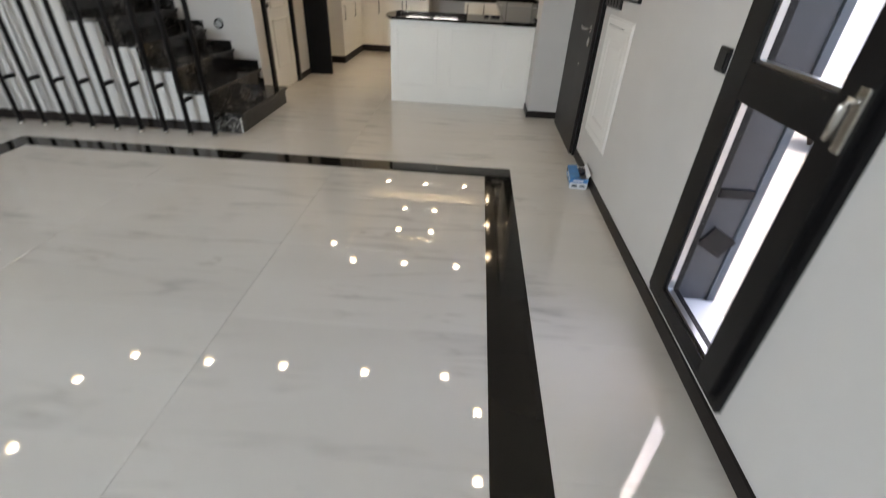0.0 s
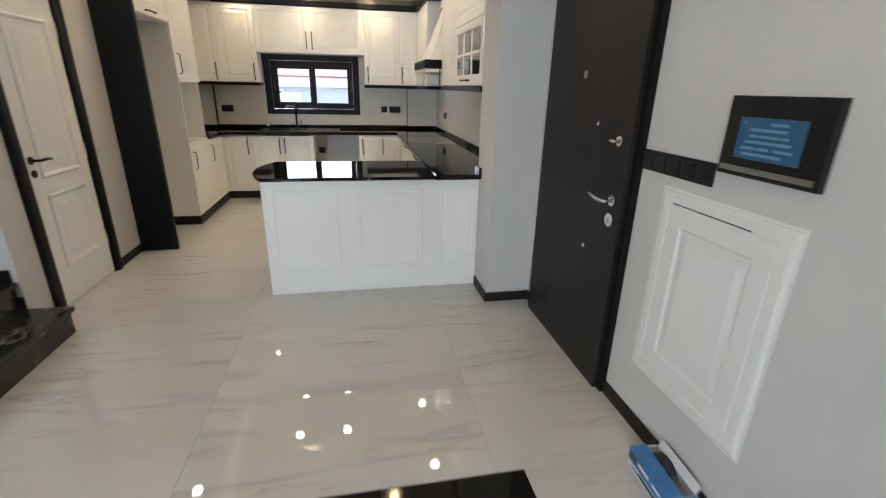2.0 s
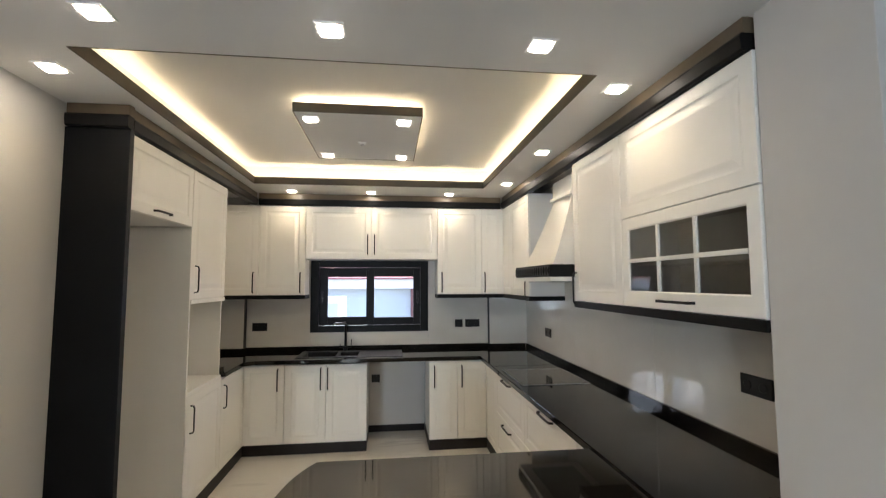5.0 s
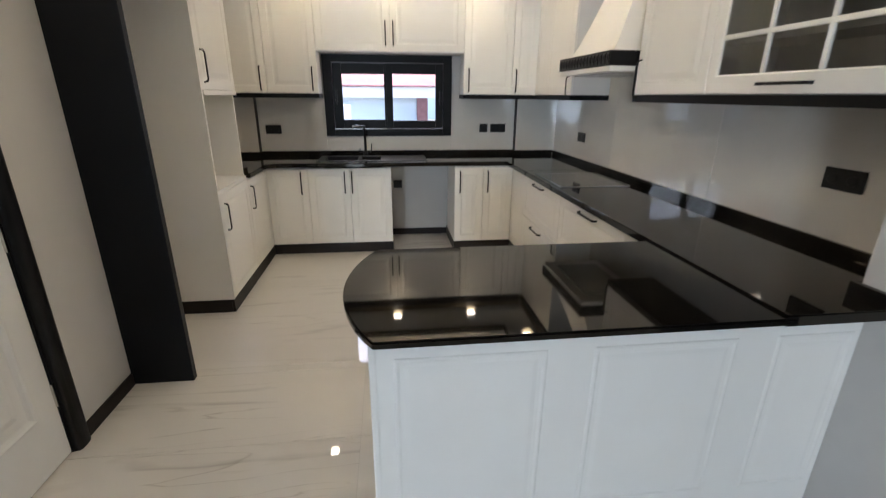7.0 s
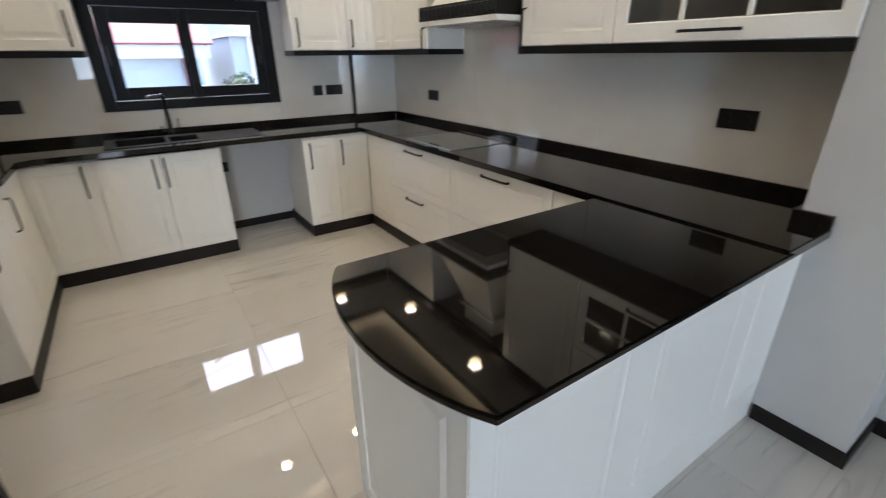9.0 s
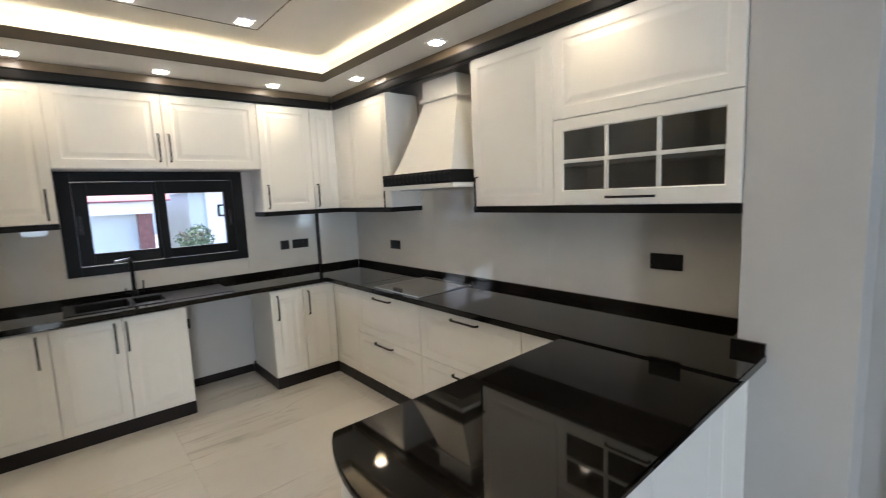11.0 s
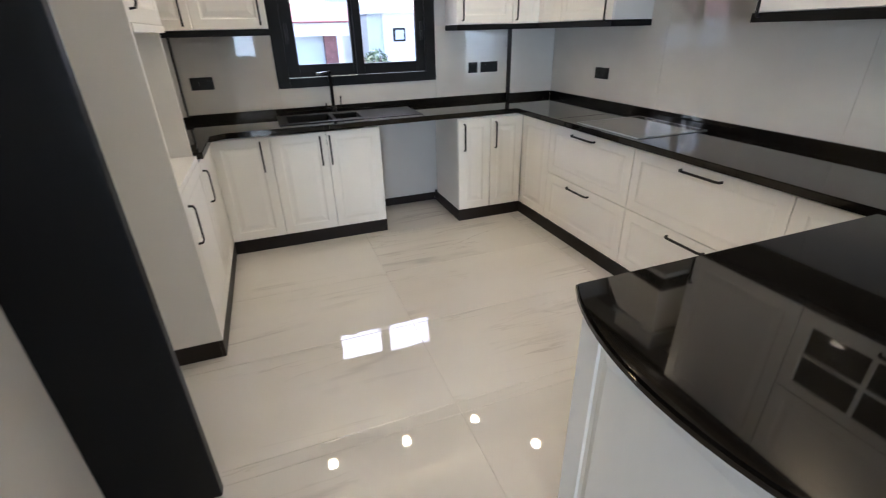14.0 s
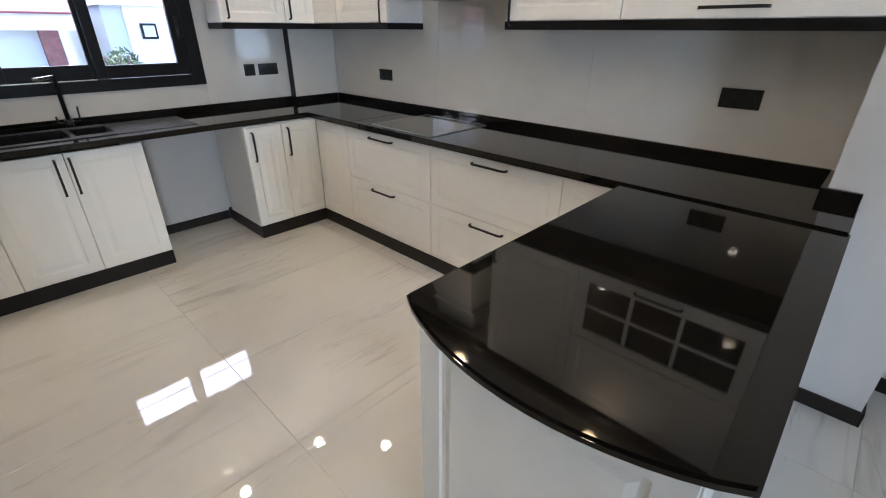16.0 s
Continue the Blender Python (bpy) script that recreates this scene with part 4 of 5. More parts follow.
# ---- sink and tap ----
sink = thing("sink", (-1.06, 9.87, 0.73), "black composite inset sink with drainer and two bowls", "sink")
ZR = CT + 0.005
bowls = [(-1.53, -1.21, 9.72, 10.03, 0.74), (-1.18, -0.985, 9.75, 10.0, 0.80)]
boxes("rim", [(SX0 - 0.015, -1.53, SY0 - 0.012, SY1 + 0.012, CT + 0.0005, ZR), (-1.21, -1.18, SY0 - 0.012, SY1 + 0.012, CT - 0.02, ZR), (-1.53, -1.21, SY0 - 0.012, 9.72, CT + 0.0005, ZR),
              (-1.53, -1.21, 10.03, SY1 + 0.012, CT + 0.0005, ZR), (-1.18, -0.985, SY0 - 0.012, 9.75, CT + 0.0005, ZR), (-1.18, -0.985, 10.0, SY1 + 0.012, CT + 0.0005, ZR)], M_SINK, sink, bevel=0.002)
for x0, x1, y0, y1, z in bowls:
    boxes("bowl", [(x0, x1, y0, y1, z - 0.006, z), (x0 - 0.006, x0, y0, y1, z, CT), (x1, x1 + 0.006, y0, y1, z, CT), (x0, x1, y0 - 0.006, y0, z, CT), (x0, x1, y1, y1 + 0.006, z, CT)], M_SINK, sink)
    rosette("drain", "S", 0, 0, 0, 0.03, 0.004, M_STEEL, sink, "steel drain", 16).matrix_basis = Matrix.Translation(Vector(((x0 + x1) / 2, (y0 + y1) / 2, z)) - Vector(sink.location)) @ Matrix.Rotation(radians(-90), 4, "X") @ Matrix.Translation(Vector(sink.location))
box("drainer", -0.983, SX1 + 0.015, SY0 - 0.012, SY1 + 0.012, CT - 0.02, ZR - 0.002, M_SINK, sink, bevel=0.003)
boxes("drainer_ribs", [(-0.94 + k * 0.05, -0.925 + k * 0.05, 9.71, 10.04, ZR - 0.0028, ZR - 0.0012) for k in range(8)], M_SINK, sink)

tap = thing("tap", (-1.145, 10.11, CT), "matt black square-necked kitchen tap with two levers", "tap")
tube("base", [(-1.145, 10.115, CT), (-1.145, 10.115, CT + 0.05)], 0.024, M_HANDLE, tap)
tube("neck", [(-1.145, 10.115, CT + 0.05), (-1.145, 10.115, 1.20), (-1.15, 10.108, 1.213), (-1.165, 10.095, 1.218)], 0.013, M_HANDLE, tap)
bm = bmesh.new()
add_box(bm, -0.007, 0.16, -0.014, 0.014, -0.010, 0.010, 0.003)
bmesh.ops.transform(bm, matrix=Matrix.Translation((-1.155, 10.10, 1.221)) @ Matrix.Rotation(radians(233), 4, "Z"), verts=bm.verts)
# the spout is black; chrome stands in for the reflection along its top
part("spout", bm, M_CHROME, tap, "flat black spout, chromed for its bright top reflection")
tube("lever", [(-1.118, 10.115, CT + 0.035), (-1.085, 10.11, CT + 0.035), (-1.08, 10.105, CT + 0.125)], 0.006, M_HANDLE, tap)
tube("lever", [(-1.172, 10.115, CT + 0.035), (-1.20, 10.11, CT + 0.035), (-1.203, 10.105, CT + 0.075)], 0.006, M_HANDLE, tap)

# ---- sockets ----
DS = "black double wall socket on the glazed panels"
socket("S", -2.158, -2.002, 1.134, 1.222, YN - 0.010, 2, DS)
socket("S", 0.092, 0.178, 1.146, 1.234, YN - 0.010, 1, "black single light switch on the glazed panels", "light_switch", False)
socket("S", 0.212, 0.378, 1.146, 1.234, YN - 0.010, 2, DS)
socket("W", 9.32, 9.475, 1.114, 1.198, XE - 0.010, 2, DS)
socket("W", 6.742, 6.912, 1.165, 1.252, XE - 0.010, 2, DS)
socket("S", -0.86, -0.768, 0.543, 0.628, YN, 1, "black single wall socket in the appliance bay")

# ---- hall: white door ----
door = thing("door_1", (XD, 6.70, 0), "closed white panelled interior door in a dark casing", "door", kind="structure")
leaf = box("leaf", XD - 0.045, XD - 0.006, 6.308, 7.010, 0.008, 2.03, M_DOORWHITE, door, bevel=0.002)


def moulding_frame(y0, y1, z0, z1, parent):
    """A raised picture-frame moulding on the door leaf."""
    bm = bmesh.new()
    m = frame_of("E", y0, XD - 0.0065) @ Matrix.Translation((0, z0, 0))
    add_rings(bm, m, y1 - y0, z1 - z0, [(0, 0), (0.004, 0.009), (0.012, 0.014), (0.022, 0.010), (0.03, 0.004), (0.036, 0.001), (0.075, 0.001), (0.10, 0.006), (0.105, 0.006)])
    return part("panel_moulding", bm, M_DOORWHITE, parent)


moulding_frame(6.45, 6.90, 0.89, 1.89, leaf)
moulding_frame(6.45, 6.90, 0.26, 0.785, leaf)


def casing(name, pts, parent):
    """A half-round casing board along one side of the opening: (y0, y1, z0, z1)."""
    y0, y1, z0, z1 = pts
    bm = bmesh.new()
    upright = (z1 - z0) > (y1 - y0)
    n = 8
    rows = []
    for end in (0, 1):
        row = []
        for k in range(n + 1):
            a = math.pi * k / n
            c, d = 0.5 - 0.5 * math.cos(a), 0.012 + 0.018 * math.sin(a) ** 0.7 if 0 < k < n else 0.0
            if upright:
                row.append(bm.verts.new((XD + d, y0 + (y1 - y0) * c, z1 if end else z0)))
            else:
                row.append(bm.verts.new((XD + d, y1 if end else y0, z0 + (z1 - z0) * c)))
        rows.append(row)
    for k in range(n):
        f = bm.faces.new((rows[0][k], rows[0][k + 1], rows[1][k + 1], rows[1][k]))
        f.smooth = True
    bm.faces.new(rows[0])
    bm.faces.new(rows[1][::-1])
    bm.faces.new((rows[0][0], rows[1][0], rows[1][n], rows[0][n]))
    bmesh.ops.recalc_face_normals(bm, faces=bm.faces)
    return part(name, bm, M_NAVY, parent, "dark rounded casing")


casing("casing", (6.205, 6.30, 0, 2.125), door)
casing("casing", (7.017, 7.102, 0, 2.125), door)
casing("casing", (6.301, 7.016, 2.04, 2.125), door)
boxes("jamb", [(XD - 0.14, XD - 0.001, 6.245, 6.304, 0, 2.05), (XD - 0.14, XD - 0.001, 7.014, 7.06, 0, 2.05), (XD - 0.14, XD - 0.001, 6.304, 7.014, 2.034, 2.06)], M_NAVY, door)
for z in (0.25, 0.95, 1.78):
    box("hinge", XD - 0.008, XD + 0.004, 7.006, 7.022, z, z + 0.11, M_CHROME, leaf, "steel hinge", bevel=0.001)
rosette("rose", "E", 6.385, 1.02, XD - 0.006, 0.026, 0.008, M_HANDLE, leaf, "black handle rose")
tube("lever", [(XD + 0.0, 6.385, 1.02), (XD + 0.045, 6.385, 1.02), (XD + 0.052, 6.395, 1.02), (XD + 0.05, 6.455, 1.022), (XD + 0.046, 6.505, 1.015)], 0.009, M_HANDLE, leaf, "black lever handle")
rosette("keyhole_rose", "E", 6.385, 0.935, XD - 0.006, 0.025, 0.008, M_HANDLE, leaf, "black keyhole rose")

socket("S", -2.66, -2.575, 1.125, 1.215, YST, 1, "black light switch above the stairs", "light_switch", False)
socket("E", 6.035, 6.115, 1.115, 1.205, XD, 1, "black light switch beside the white door", "light_switch", False)
vac = thing("wall_ring", (-2.737, YST, 0.772), "round chrome-ringed wall outlet above the stairs", "wall outlet")
rosette("ring", "S", -2.737, 0.772, YST, 0.05, 0.008, M_SOCKET, vac, "dark round ring")
rosette("cap", "S", -2.737, 0.772, YST - 0.008, 0.034, 0.003, M_STEEL, vac, "grey cap")

# ---- entrance door ----
ent = thing("door_2", (XE, 5.39, 0), "closed anthracite steel entrance door with chrome fittings", "door", kind="structure")
boxes("door_frame", [(XE - 0.028, XE + 0.12, 4.872, 4.92, 0, 2.155), (XE - 0.028, XE + 0.12, 5.85, 5.903, 0, 2.155), (XE - 0.028, XE + 0.12, 4.92, 5.85, 2.07, 2.155)], M_BLACK, ent, bevel=0.004)
eleaf = box("leaf", XE - 0.052, XE - 0.0285, 4.905, 5.866, 0.006, 2.10, M_STEELDOOR, ent, bevel=0.003)
EXF = XE - 0.052
rosette("peephole", "W", 5.394, 1.595, EXF, 0.022, 0.006, M_CHROME, eleaf, "chrome peephole")
rosette("stud", "W", 5.205, 1.362, EXF, 0.011, 0.008, M_CHROME, eleaf, "chrome stud")
rosette("stud", "W", 5.19, 0.725, EXF, 0.011, 0.008, M_CHROME, eleaf, "chrome stud")
rosette("latch_rose", "W", 4.995, 1.298, EXF, 0.024, 0.010, M_CHROME, eleaf, "chrome latch rose")
tube("latch_knob", [(EXF - 0.01, 4.995, 1.298), (EXF - 0.035, 4.995, 1.298), (EXF - 0.036, 5.02, 1.30)], 0.009, M_CHROME, eleaf, "chrome thumb turn")
rosette("handle_rose", "W", 4.985, 1.02, EXF, 0.027, 0.010, M_CHROME, eleaf, "chrome handle rose")
tube("lever", [(EXF, 4.985, 1.02), (EXF - 0.05, 4.985, 1.02), (EXF - 0.058, 5.0, 1.02), (EXF - 0.056, 5.06, 1.024), (EXF - 0.05, 5.115, 1.03)], 0.010, M_CHROME, eleaf, "chrome lever handle")
rosette("key_escutcheon", "W", 4.985, 0.925, EXF, 0.034, 0.010, M_CHROME, eleaf, "chrome key escutcheon")
rosette("key_cylinder", "W", 4.985, 0.925, EXF - 0.010, 0.015, 0.004, M_STEEL, eleaf, "steel key cylinder")
box("threshold", XE - 0.028, XE + 0.12, 4.92, 5.85, 0.001, 0.005, M_STEEL, ent, bevel=0)

# ---- balcony door ----
bd = thing("door_3", (XE, 2.44, 0.105), "anthracite aluminium balcony door with two clear panes", "door", kind="structure")
F0, F1, FZ0, FZ1 = 2.047, 2.785, 0.105, 2.248
boxes("door_frame", [(XE - 0.02, XE + 0.07, F0, F0 + 0.03, FZ0, FZ1), (XE - 0.02, XE + 0.07, F1 - 0.03, F1, FZ0, FZ1), (XE - 0.02, XE + 0.07, F0 + 0.03, F1 - 0.03, FZ0, FZ0 + 0.05),
                     (XE - 0.02, XE + 0.07, F0 + 0.03, F1 - 0.03, FZ1 - 0.05, FZ1)], M_FRAME, bd, bevel=0.003)
lining = box("reveal_lining", XE + 0.0705, 1.150, 2.70, F1 - 0.001, 0.119, FZ1, M_SHADE, bd, "dark grey reveal lining", bevel=0.002)
box("edge_profile", 1.1505, 1.185, 2.69, F1 - 0.001, 0.119, FZ1, M_SHADE2, lining, "blue-grey edge profile", bevel=0.003)
# two dark strips modelled in place of reflections in the glossy lining
box("board", XE + 0.075, 1.148, 2.688, 2.6995, 0.655, 0.695, M_FRAME, lining, "dark strip in place of a reflection", bevel=0.003)
bm = add_box(bmesh.new(), -0.066, 0.066, -0.005, 0.005, -0.05, 0.05, 0.002)
bmesh.ops.transform(bm, matrix=Matrix.Translation((1.083, 2.694, 0.44)) @ Matrix.Rotation(radians(31), 4, "Y"), verts=bm.verts)
part("board", bm, M_FRAME, lining, "slanting dark strip in place of a reflection")
box("sill", XE + 0.0705, 1.19, F0 + 0.001, F1 - 0.001, 0.1035, 0.118, M_FACADE, bd, "pale stone sill", bevel=0.003)
A0, A1 = F0 + 0.032, F1 - 0.032
bs = boxes("leaf", [(XE - 0.045, XE + 0.03, A0, 2.19, FZ0 + 0.052, FZ1 - 0.052), (XE - 0.045, XE + 0.03, 2.622, A1, FZ0 + 0.052, FZ1 - 0.052), (XE - 0.045, XE + 0.03, 2.19, 2.622, FZ0 + 0.052, 0.222),
                    (XE - 0.045, XE + 0.03, 2.19, 2.622, 1.06, 1.185), (XE - 0.045, XE + 0.03, 2.19, 2.622, 2.10, FZ1 - 0.052)], M_FRAME, bd, bevel=0.003)
for a, b in ((0.222, 1.06), (1.185, 2.10)):
    g = box("pane", XE - 0.004, XE + 0.004, 2.191, 2.621, a + 0.001, b - 0.001, M_GLASS, bs, "clear glass pane", bevel=0)
    g.visible_shadow = False
    boxes("bead", [(XE - 0.03, XE - 0.006, 2.609, 2.622, a, b), (XE - 0.03, XE - 0.006, 2.19, 2.609, a, a + 0.012)], M_STEEL, bs, "bright metal glazing bead")
box("handle_plate", XE - 0.055, XE - 0.045, 2.085, 2.115, 1.06, 1.22, M_CHROME, bs, "satin chrome handle plate", bevel=0.003)
tube("lever", [(XE - 0.05, 2.10, 1.19), (XE - 0.08, 2.10, 1.19), (XE - 0.084, 2.101, 1.175), (XE - 0.084, 2.104, 1.09)], 0.010, M_CHROME, bs, "satin chrome lever")

# ---- fittings on the hall wall ----
socket("W", 2.845, 2.93, 1.105, 1.195, XE, 1, "black light switch beside the balcony door", "light_switch", False)
socket("W", 4.455, 4.866, 1.197, 1.282, XE, 5, "black five-gang light switch beside the entrance", "light_switch", False)
ic = thing("intercom_screen", (XE, 4.25, 1.265), "black wall intercom with a lit blue touch screen", "intercom")
plate("casing", "W", 4.068, 4.432, 1.26, 1.510, XE, 0.022, M_SOCKET, ic)
plate("screen", "W", 4.143, 4.375, 1.318, 1.446, XE - 0.022, 0.002, M_SCREEN, ic, "glowing blue screen", 0.001)
for zz, segs in ((1.424, ((4.35, 4.358), (4.20, 4.26))), (1.405, ((4.20, 4.33),)), (1.386, ((4.19, 4.22), (4.226, 4.256), (4.262, 4.292), (4.298, 4.328))), (1.368, ((4.18, 4.34),)), (1.348, ((4.17, 4.23), (4.25, 4.29), (4.30, 4.35))), (1.330, ((4.20, 4.345),))):
    for y0, y1 in segs:
        box("screen_text", XE - 0.0255, XE - 0.0242, y0, y1, zz, zz + 0.009, M_SCREENBAR, ic, "unreadable pale text line", bevel=0)
box("metal_strip", XE - 0.0245, XE - 0.0222, 4.085, 4.42, 1.274, 1.292, M_STEEL, ic, "silver strip", bevel=0.0005)
fb = thing("fuse_box", (XE, 4.36, 0.32), "white moulded fuse box door on the hall wall", "fuse box")
bm = bmesh.new()
add_rings(bm, frame_of("W", 4.69, XE - 0.0005) @ Matrix.Translation((0, 0.315, 0)), 0.608, 0.83,
          [(0, 0), (0.002, 0.009), (0.012, 0.013), (0.05, 0.013), (0.055, 0.010), (0.06, 0.013), (0.13, 0.013), (0.14, 0.006), (0.15, 0.006), (0.18, 0.012)])
part("door", bm, M_CARCASS, fb)
box("slot", XE - 0.0145, XE - 0.0128, 4.24, 4.62, 1.096, 1.100, M_SOCKET, fb, "thin dark slot", bevel=0)
box("frame", XE - 0.004, XE - 0.0006, 4.07, 4.70, 0.305, 1.155, M_CARCASS, fb, "thin white frame", bevel=0.001)

# ---- carton on the floor ----
carton = thing("carton", (0.83, 4.28, 0), "torn blue and white cardboard carton on the floor", "box")
rot = Matrix.Translation((0.838, 4.275, 0)) @ Matrix.Rotation(radians(-4), 4, "Z")


def carton_part(name, rows, mat, label="", turn=None, bevel=0.0):
    bm = bmesh.new()
    for r in rows:
        add_box(bm, *r, bevel=bevel)
    if turn is not None:
        bmesh.ops.transform(bm, matrix=turn, verts=bm.verts)
    bmesh.ops.transform(bm, matrix=rot, verts=bm.verts)
    return part(name, bm, mat, carton, label)


carton_part("box_body", [(-0.065, 0.065, -0.13, 0.13, 0.001, 0.006), (-0.065, -0.062, -0.13, 0.13, 0.006, 0.085), (0.062, 0.065, -0.13, 0.13, 0.006, 0.085),
                         (-0.062, 0.062, -0.13, -0.127, 0.006, 0.085), (-0.062, 0.062, 0.127, 0.13, 0.006, 0.085)], M_CARD)
carton_part("printed_side", [(-0.0668, -0.0652, -0.131, 0.131, 0.034, 0.0855)], M_BLUE, "blue printed side")
carton_part("printed_end", [(-0.066, 0.066, -0.1318, -0.1302, 0.052, 0.0855)], M_BLUE, "blue printed end")
carton_part("printed_lid", [(-0.066, 0.004, -0.131, 0.131, 0.0858, 0.0875)], M_BLUE, "blue printed lid", Matrix.Translation((-0.066, 0, 0.086)) @ Matrix.Rotation(radians(-5), 4, "Y") @ Matrix.Translation((0.066, 0, -0.086)))
carton_part("torn_flap", [(0.0, 0.036, -0.125, 0.125, -0.001, 0.001)], M_CARD, "pale torn flap leaning on the wall", Matrix.Translation((0.058, 0.0, 0.0865)) @ Matrix.Rotation(radians(-62), 4, "Y"))
carton_part("print_patch", [(-0.068, -0.066, 0.07, 0.12, 0.05, 0.08)], M_LIP, "ochre printed patch")
for y0, y1, z0, z1 in ((-0.02, 0.055, 0.056, 0.072), (-0.10, -0.045, 0.058, 0.068), (-0.11, 0.10, 0.014, 0.018), (-0.08, 0.04, 0.023, 0.027)):
    carton_part("print_bar", [(-0.0685, -0.0655 if z0 > 0.03 else -0.0651, y0, y1, z0, z1)], M_CARD if z0 > 0.03 else M_SHADE2, "unreadable print")
for x0, x1, z0, z1 in ((-0.045, 0.03, 0.062, 0.074), (-0.05, -0.01, 0.016, 0.036), (0.01, 0.05, 0.02, 0.026), (0.01, 0.045, 0.031, 0.036)):
    carton_part("print_bar", [(x0, x1, -0.1334, -0.1305, z0, z1)], M_CARD if z0 > 0.05 else M_SHADE2, "unreadable print")
bm = bmesh.new()
bmesh.ops.create_icosphere(bm, subdivisions=3, radius=1.0)
for vtx in bm.verts:
    k = 1 + 0.35 * noise.noise(vtx.co * 2.3) + 0.12 * noise.noise(vtx.co * 6.0)
    vtx.co = Vector((vtx.co.x * 0.03 * k, vtx.co.y * 0.06 * k, vtx.co.z * 0.022 * k + 0.083))
bmesh.ops.transform(bm, matrix=rot @ Matrix.Translation((0.03, 0.03, 0)), verts=bm.verts)
part("crumpled_film", bm, M_FABRIC, carton, "dark crumpled film in the opening")

# ---- stairs ----
st = thing("staircase", (-3.4, 5.43, 0), "black veined marble staircase with white plastered side", "staircase")
RISE, RUN, X0, SY_0, SY_1 = 0.18, 0.262, -2.12, 4.872, YST - 0.001
for k in range(10):
    z = RISE * (k + 1)
    x = X0 - RUN * k
    box("tread", x - RUN - 0.012, x + 0.03, SY_0 - 0.015, SY_1 - 0.014, z - 0.03, z, M_STAIR, st, bevel=0.004)
    box("riser", x - 0.018, x, SY_0, SY_1 - 0.014, z - RISE + (0.001 if k else 0), z - 0.031, M_STAIR, st, bevel=0.001)
    box("wall_string", x - RUN - 0.04, x - 0.0 if k else XD, SY_1 - 0.013, SY_1, z - RISE if k else 0.0, z + 0.075, M_STAIR, st, bevel=0.001)
side_rows = [(X0 - RUN * k - RUN, X0 - RUN * k - 0.019, SY_0 + 0.004, SY_0 + 0.06, 0.0, RISE * (k + 1) - 0.031) for k in range(1, 10)]
for r in side_rows:
    boxes("side_wall", [r], M_WALL, st, "white plastered side")
box("side_slab", X0 - RUN, X0 - 0.019, SY_0 + 0.002, SY_0 + 0.06, 0.0, RISE - 0.031, M_STAIR, st, "black marble cheek")
box("edge_profile", X0 - 0.004, X0 + 0.004, SY_0 - 0.006, SY_0 + 0.004, 0.0, RISE - 0.031, M_STEEL, st, "light metal corner profile", bevel=0.001)
box("side_skirting", XW + 0.01, X0 - RUN, SY_0 - 0.012, SY_0 + 0.0035, 0.0, 0.085, M_PLINTH, st, "black skirting")

YB = 4.745
bar = thing("screen_bar", (-2.32, YB, 0), "black round steel bar of the stair screen", "bar", "stair screen bars")
tube("bar", [(-2.32, YB, 0.022), (-2.32, YB, SOFFIT - 0.001)], 0.021, M_FRAME, bar, sides=16)
tube("foot", [(-2.32, YB, 0.0), (-2.32, YB, 0.022)], 0.024, M_CHROME, bar, "chrome foot", 16)
box("bracket", -2.335, -2.305, YB + 0.015, SY_0 - 0.016, 0.135, 0.165, M_FRAME, bar, "black fixing bracket", bevel=0.003)
tall_bar = thing("screen_bar", (-2.548, YB, 0), "black round steel bar of the stair screen", "bar", "stair screen bars")
tube("bar", [(-2.548, YB, 0.022), (-2.548, YB, SOFFIT - 0.001)], 0.021, M_FRAME, tall_bar, sides=16)
tube("foot", [(-2.548, YB, 0.0), (-2.548, YB, 0.022)], 0.024, M_CHROME, tall_bar, "chrome foot", 16)
box("bracket", -2.563, -2.533, YB + 0.015, SY_0 + 0.005, 0.285, 0.315, M_FRAME, tall_bar, "black fixing bracket", bevel=0.003)
third = thing("screen_bar", (-2.776, YB, 0), "black round steel bar of the stair screen", "bar", "stair screen bars")
tube("bar", [(-2.776, YB, 0.022), (-2.776, YB, SOFFIT - 0.001)], 0.021, M_FRAME, third, sides=16)
tube("foot", [(-2.776, YB, 0.0), (-2.776, YB, 0.022)], 0.024, M_CHROME, third, "chrome foot", 16)
box("bracket", -2.791, -2.761, YB + 0.015, SY_0 + 0.005, 0.385, 0.415, M_FRAME, third, "black fixing bracket", bevel=0.003)
for k in range(1, 10):
    copy_thing(third, Matrix.Translation((-2.776 - 0.228 * k, YB, 0)))

# ---- living room window (behind the start of the walk) ----


def plain_window(name, x0, x1, z0, z1, label):
    w = thing(name, ((x0 + x1) / 2, YS, z0), label, "window", kind="structure")
    boxes("window_frame", [(x0, x0 + 0.06, YS - 0.16, YS - 0.09, z0, z1), (x1 - 0.06, x1, YS - 0.16, YS - 0.09, z0, z1),
                           (x0 + 0.06, x1 - 0.06, YS - 0.16, YS - 0.09, z0, z0 + 0.06), (x0 + 0.06, x1 - 0.06, YS - 0.16, YS - 0.09, z1 - 0.06, z1)], M_FRAME, w, bevel=0.003)
    g = box("pane", x0 + 0.06, x1 - 0.06, YS - 0.13, YS - 0.124, z0 + 0.06, z1 - 0.06, M_GLASS, w, "clear glass pane", bevel=0)
    g.visible_shadow = False


plain_window("window_2", -4.95, -3.8, 0.4, 2.2, "large anthracite aluminium living room window")
plain_window("window_3", -2.45, -1.8, 0.9, 2.2, "narrow anthracite aluminium living room window")

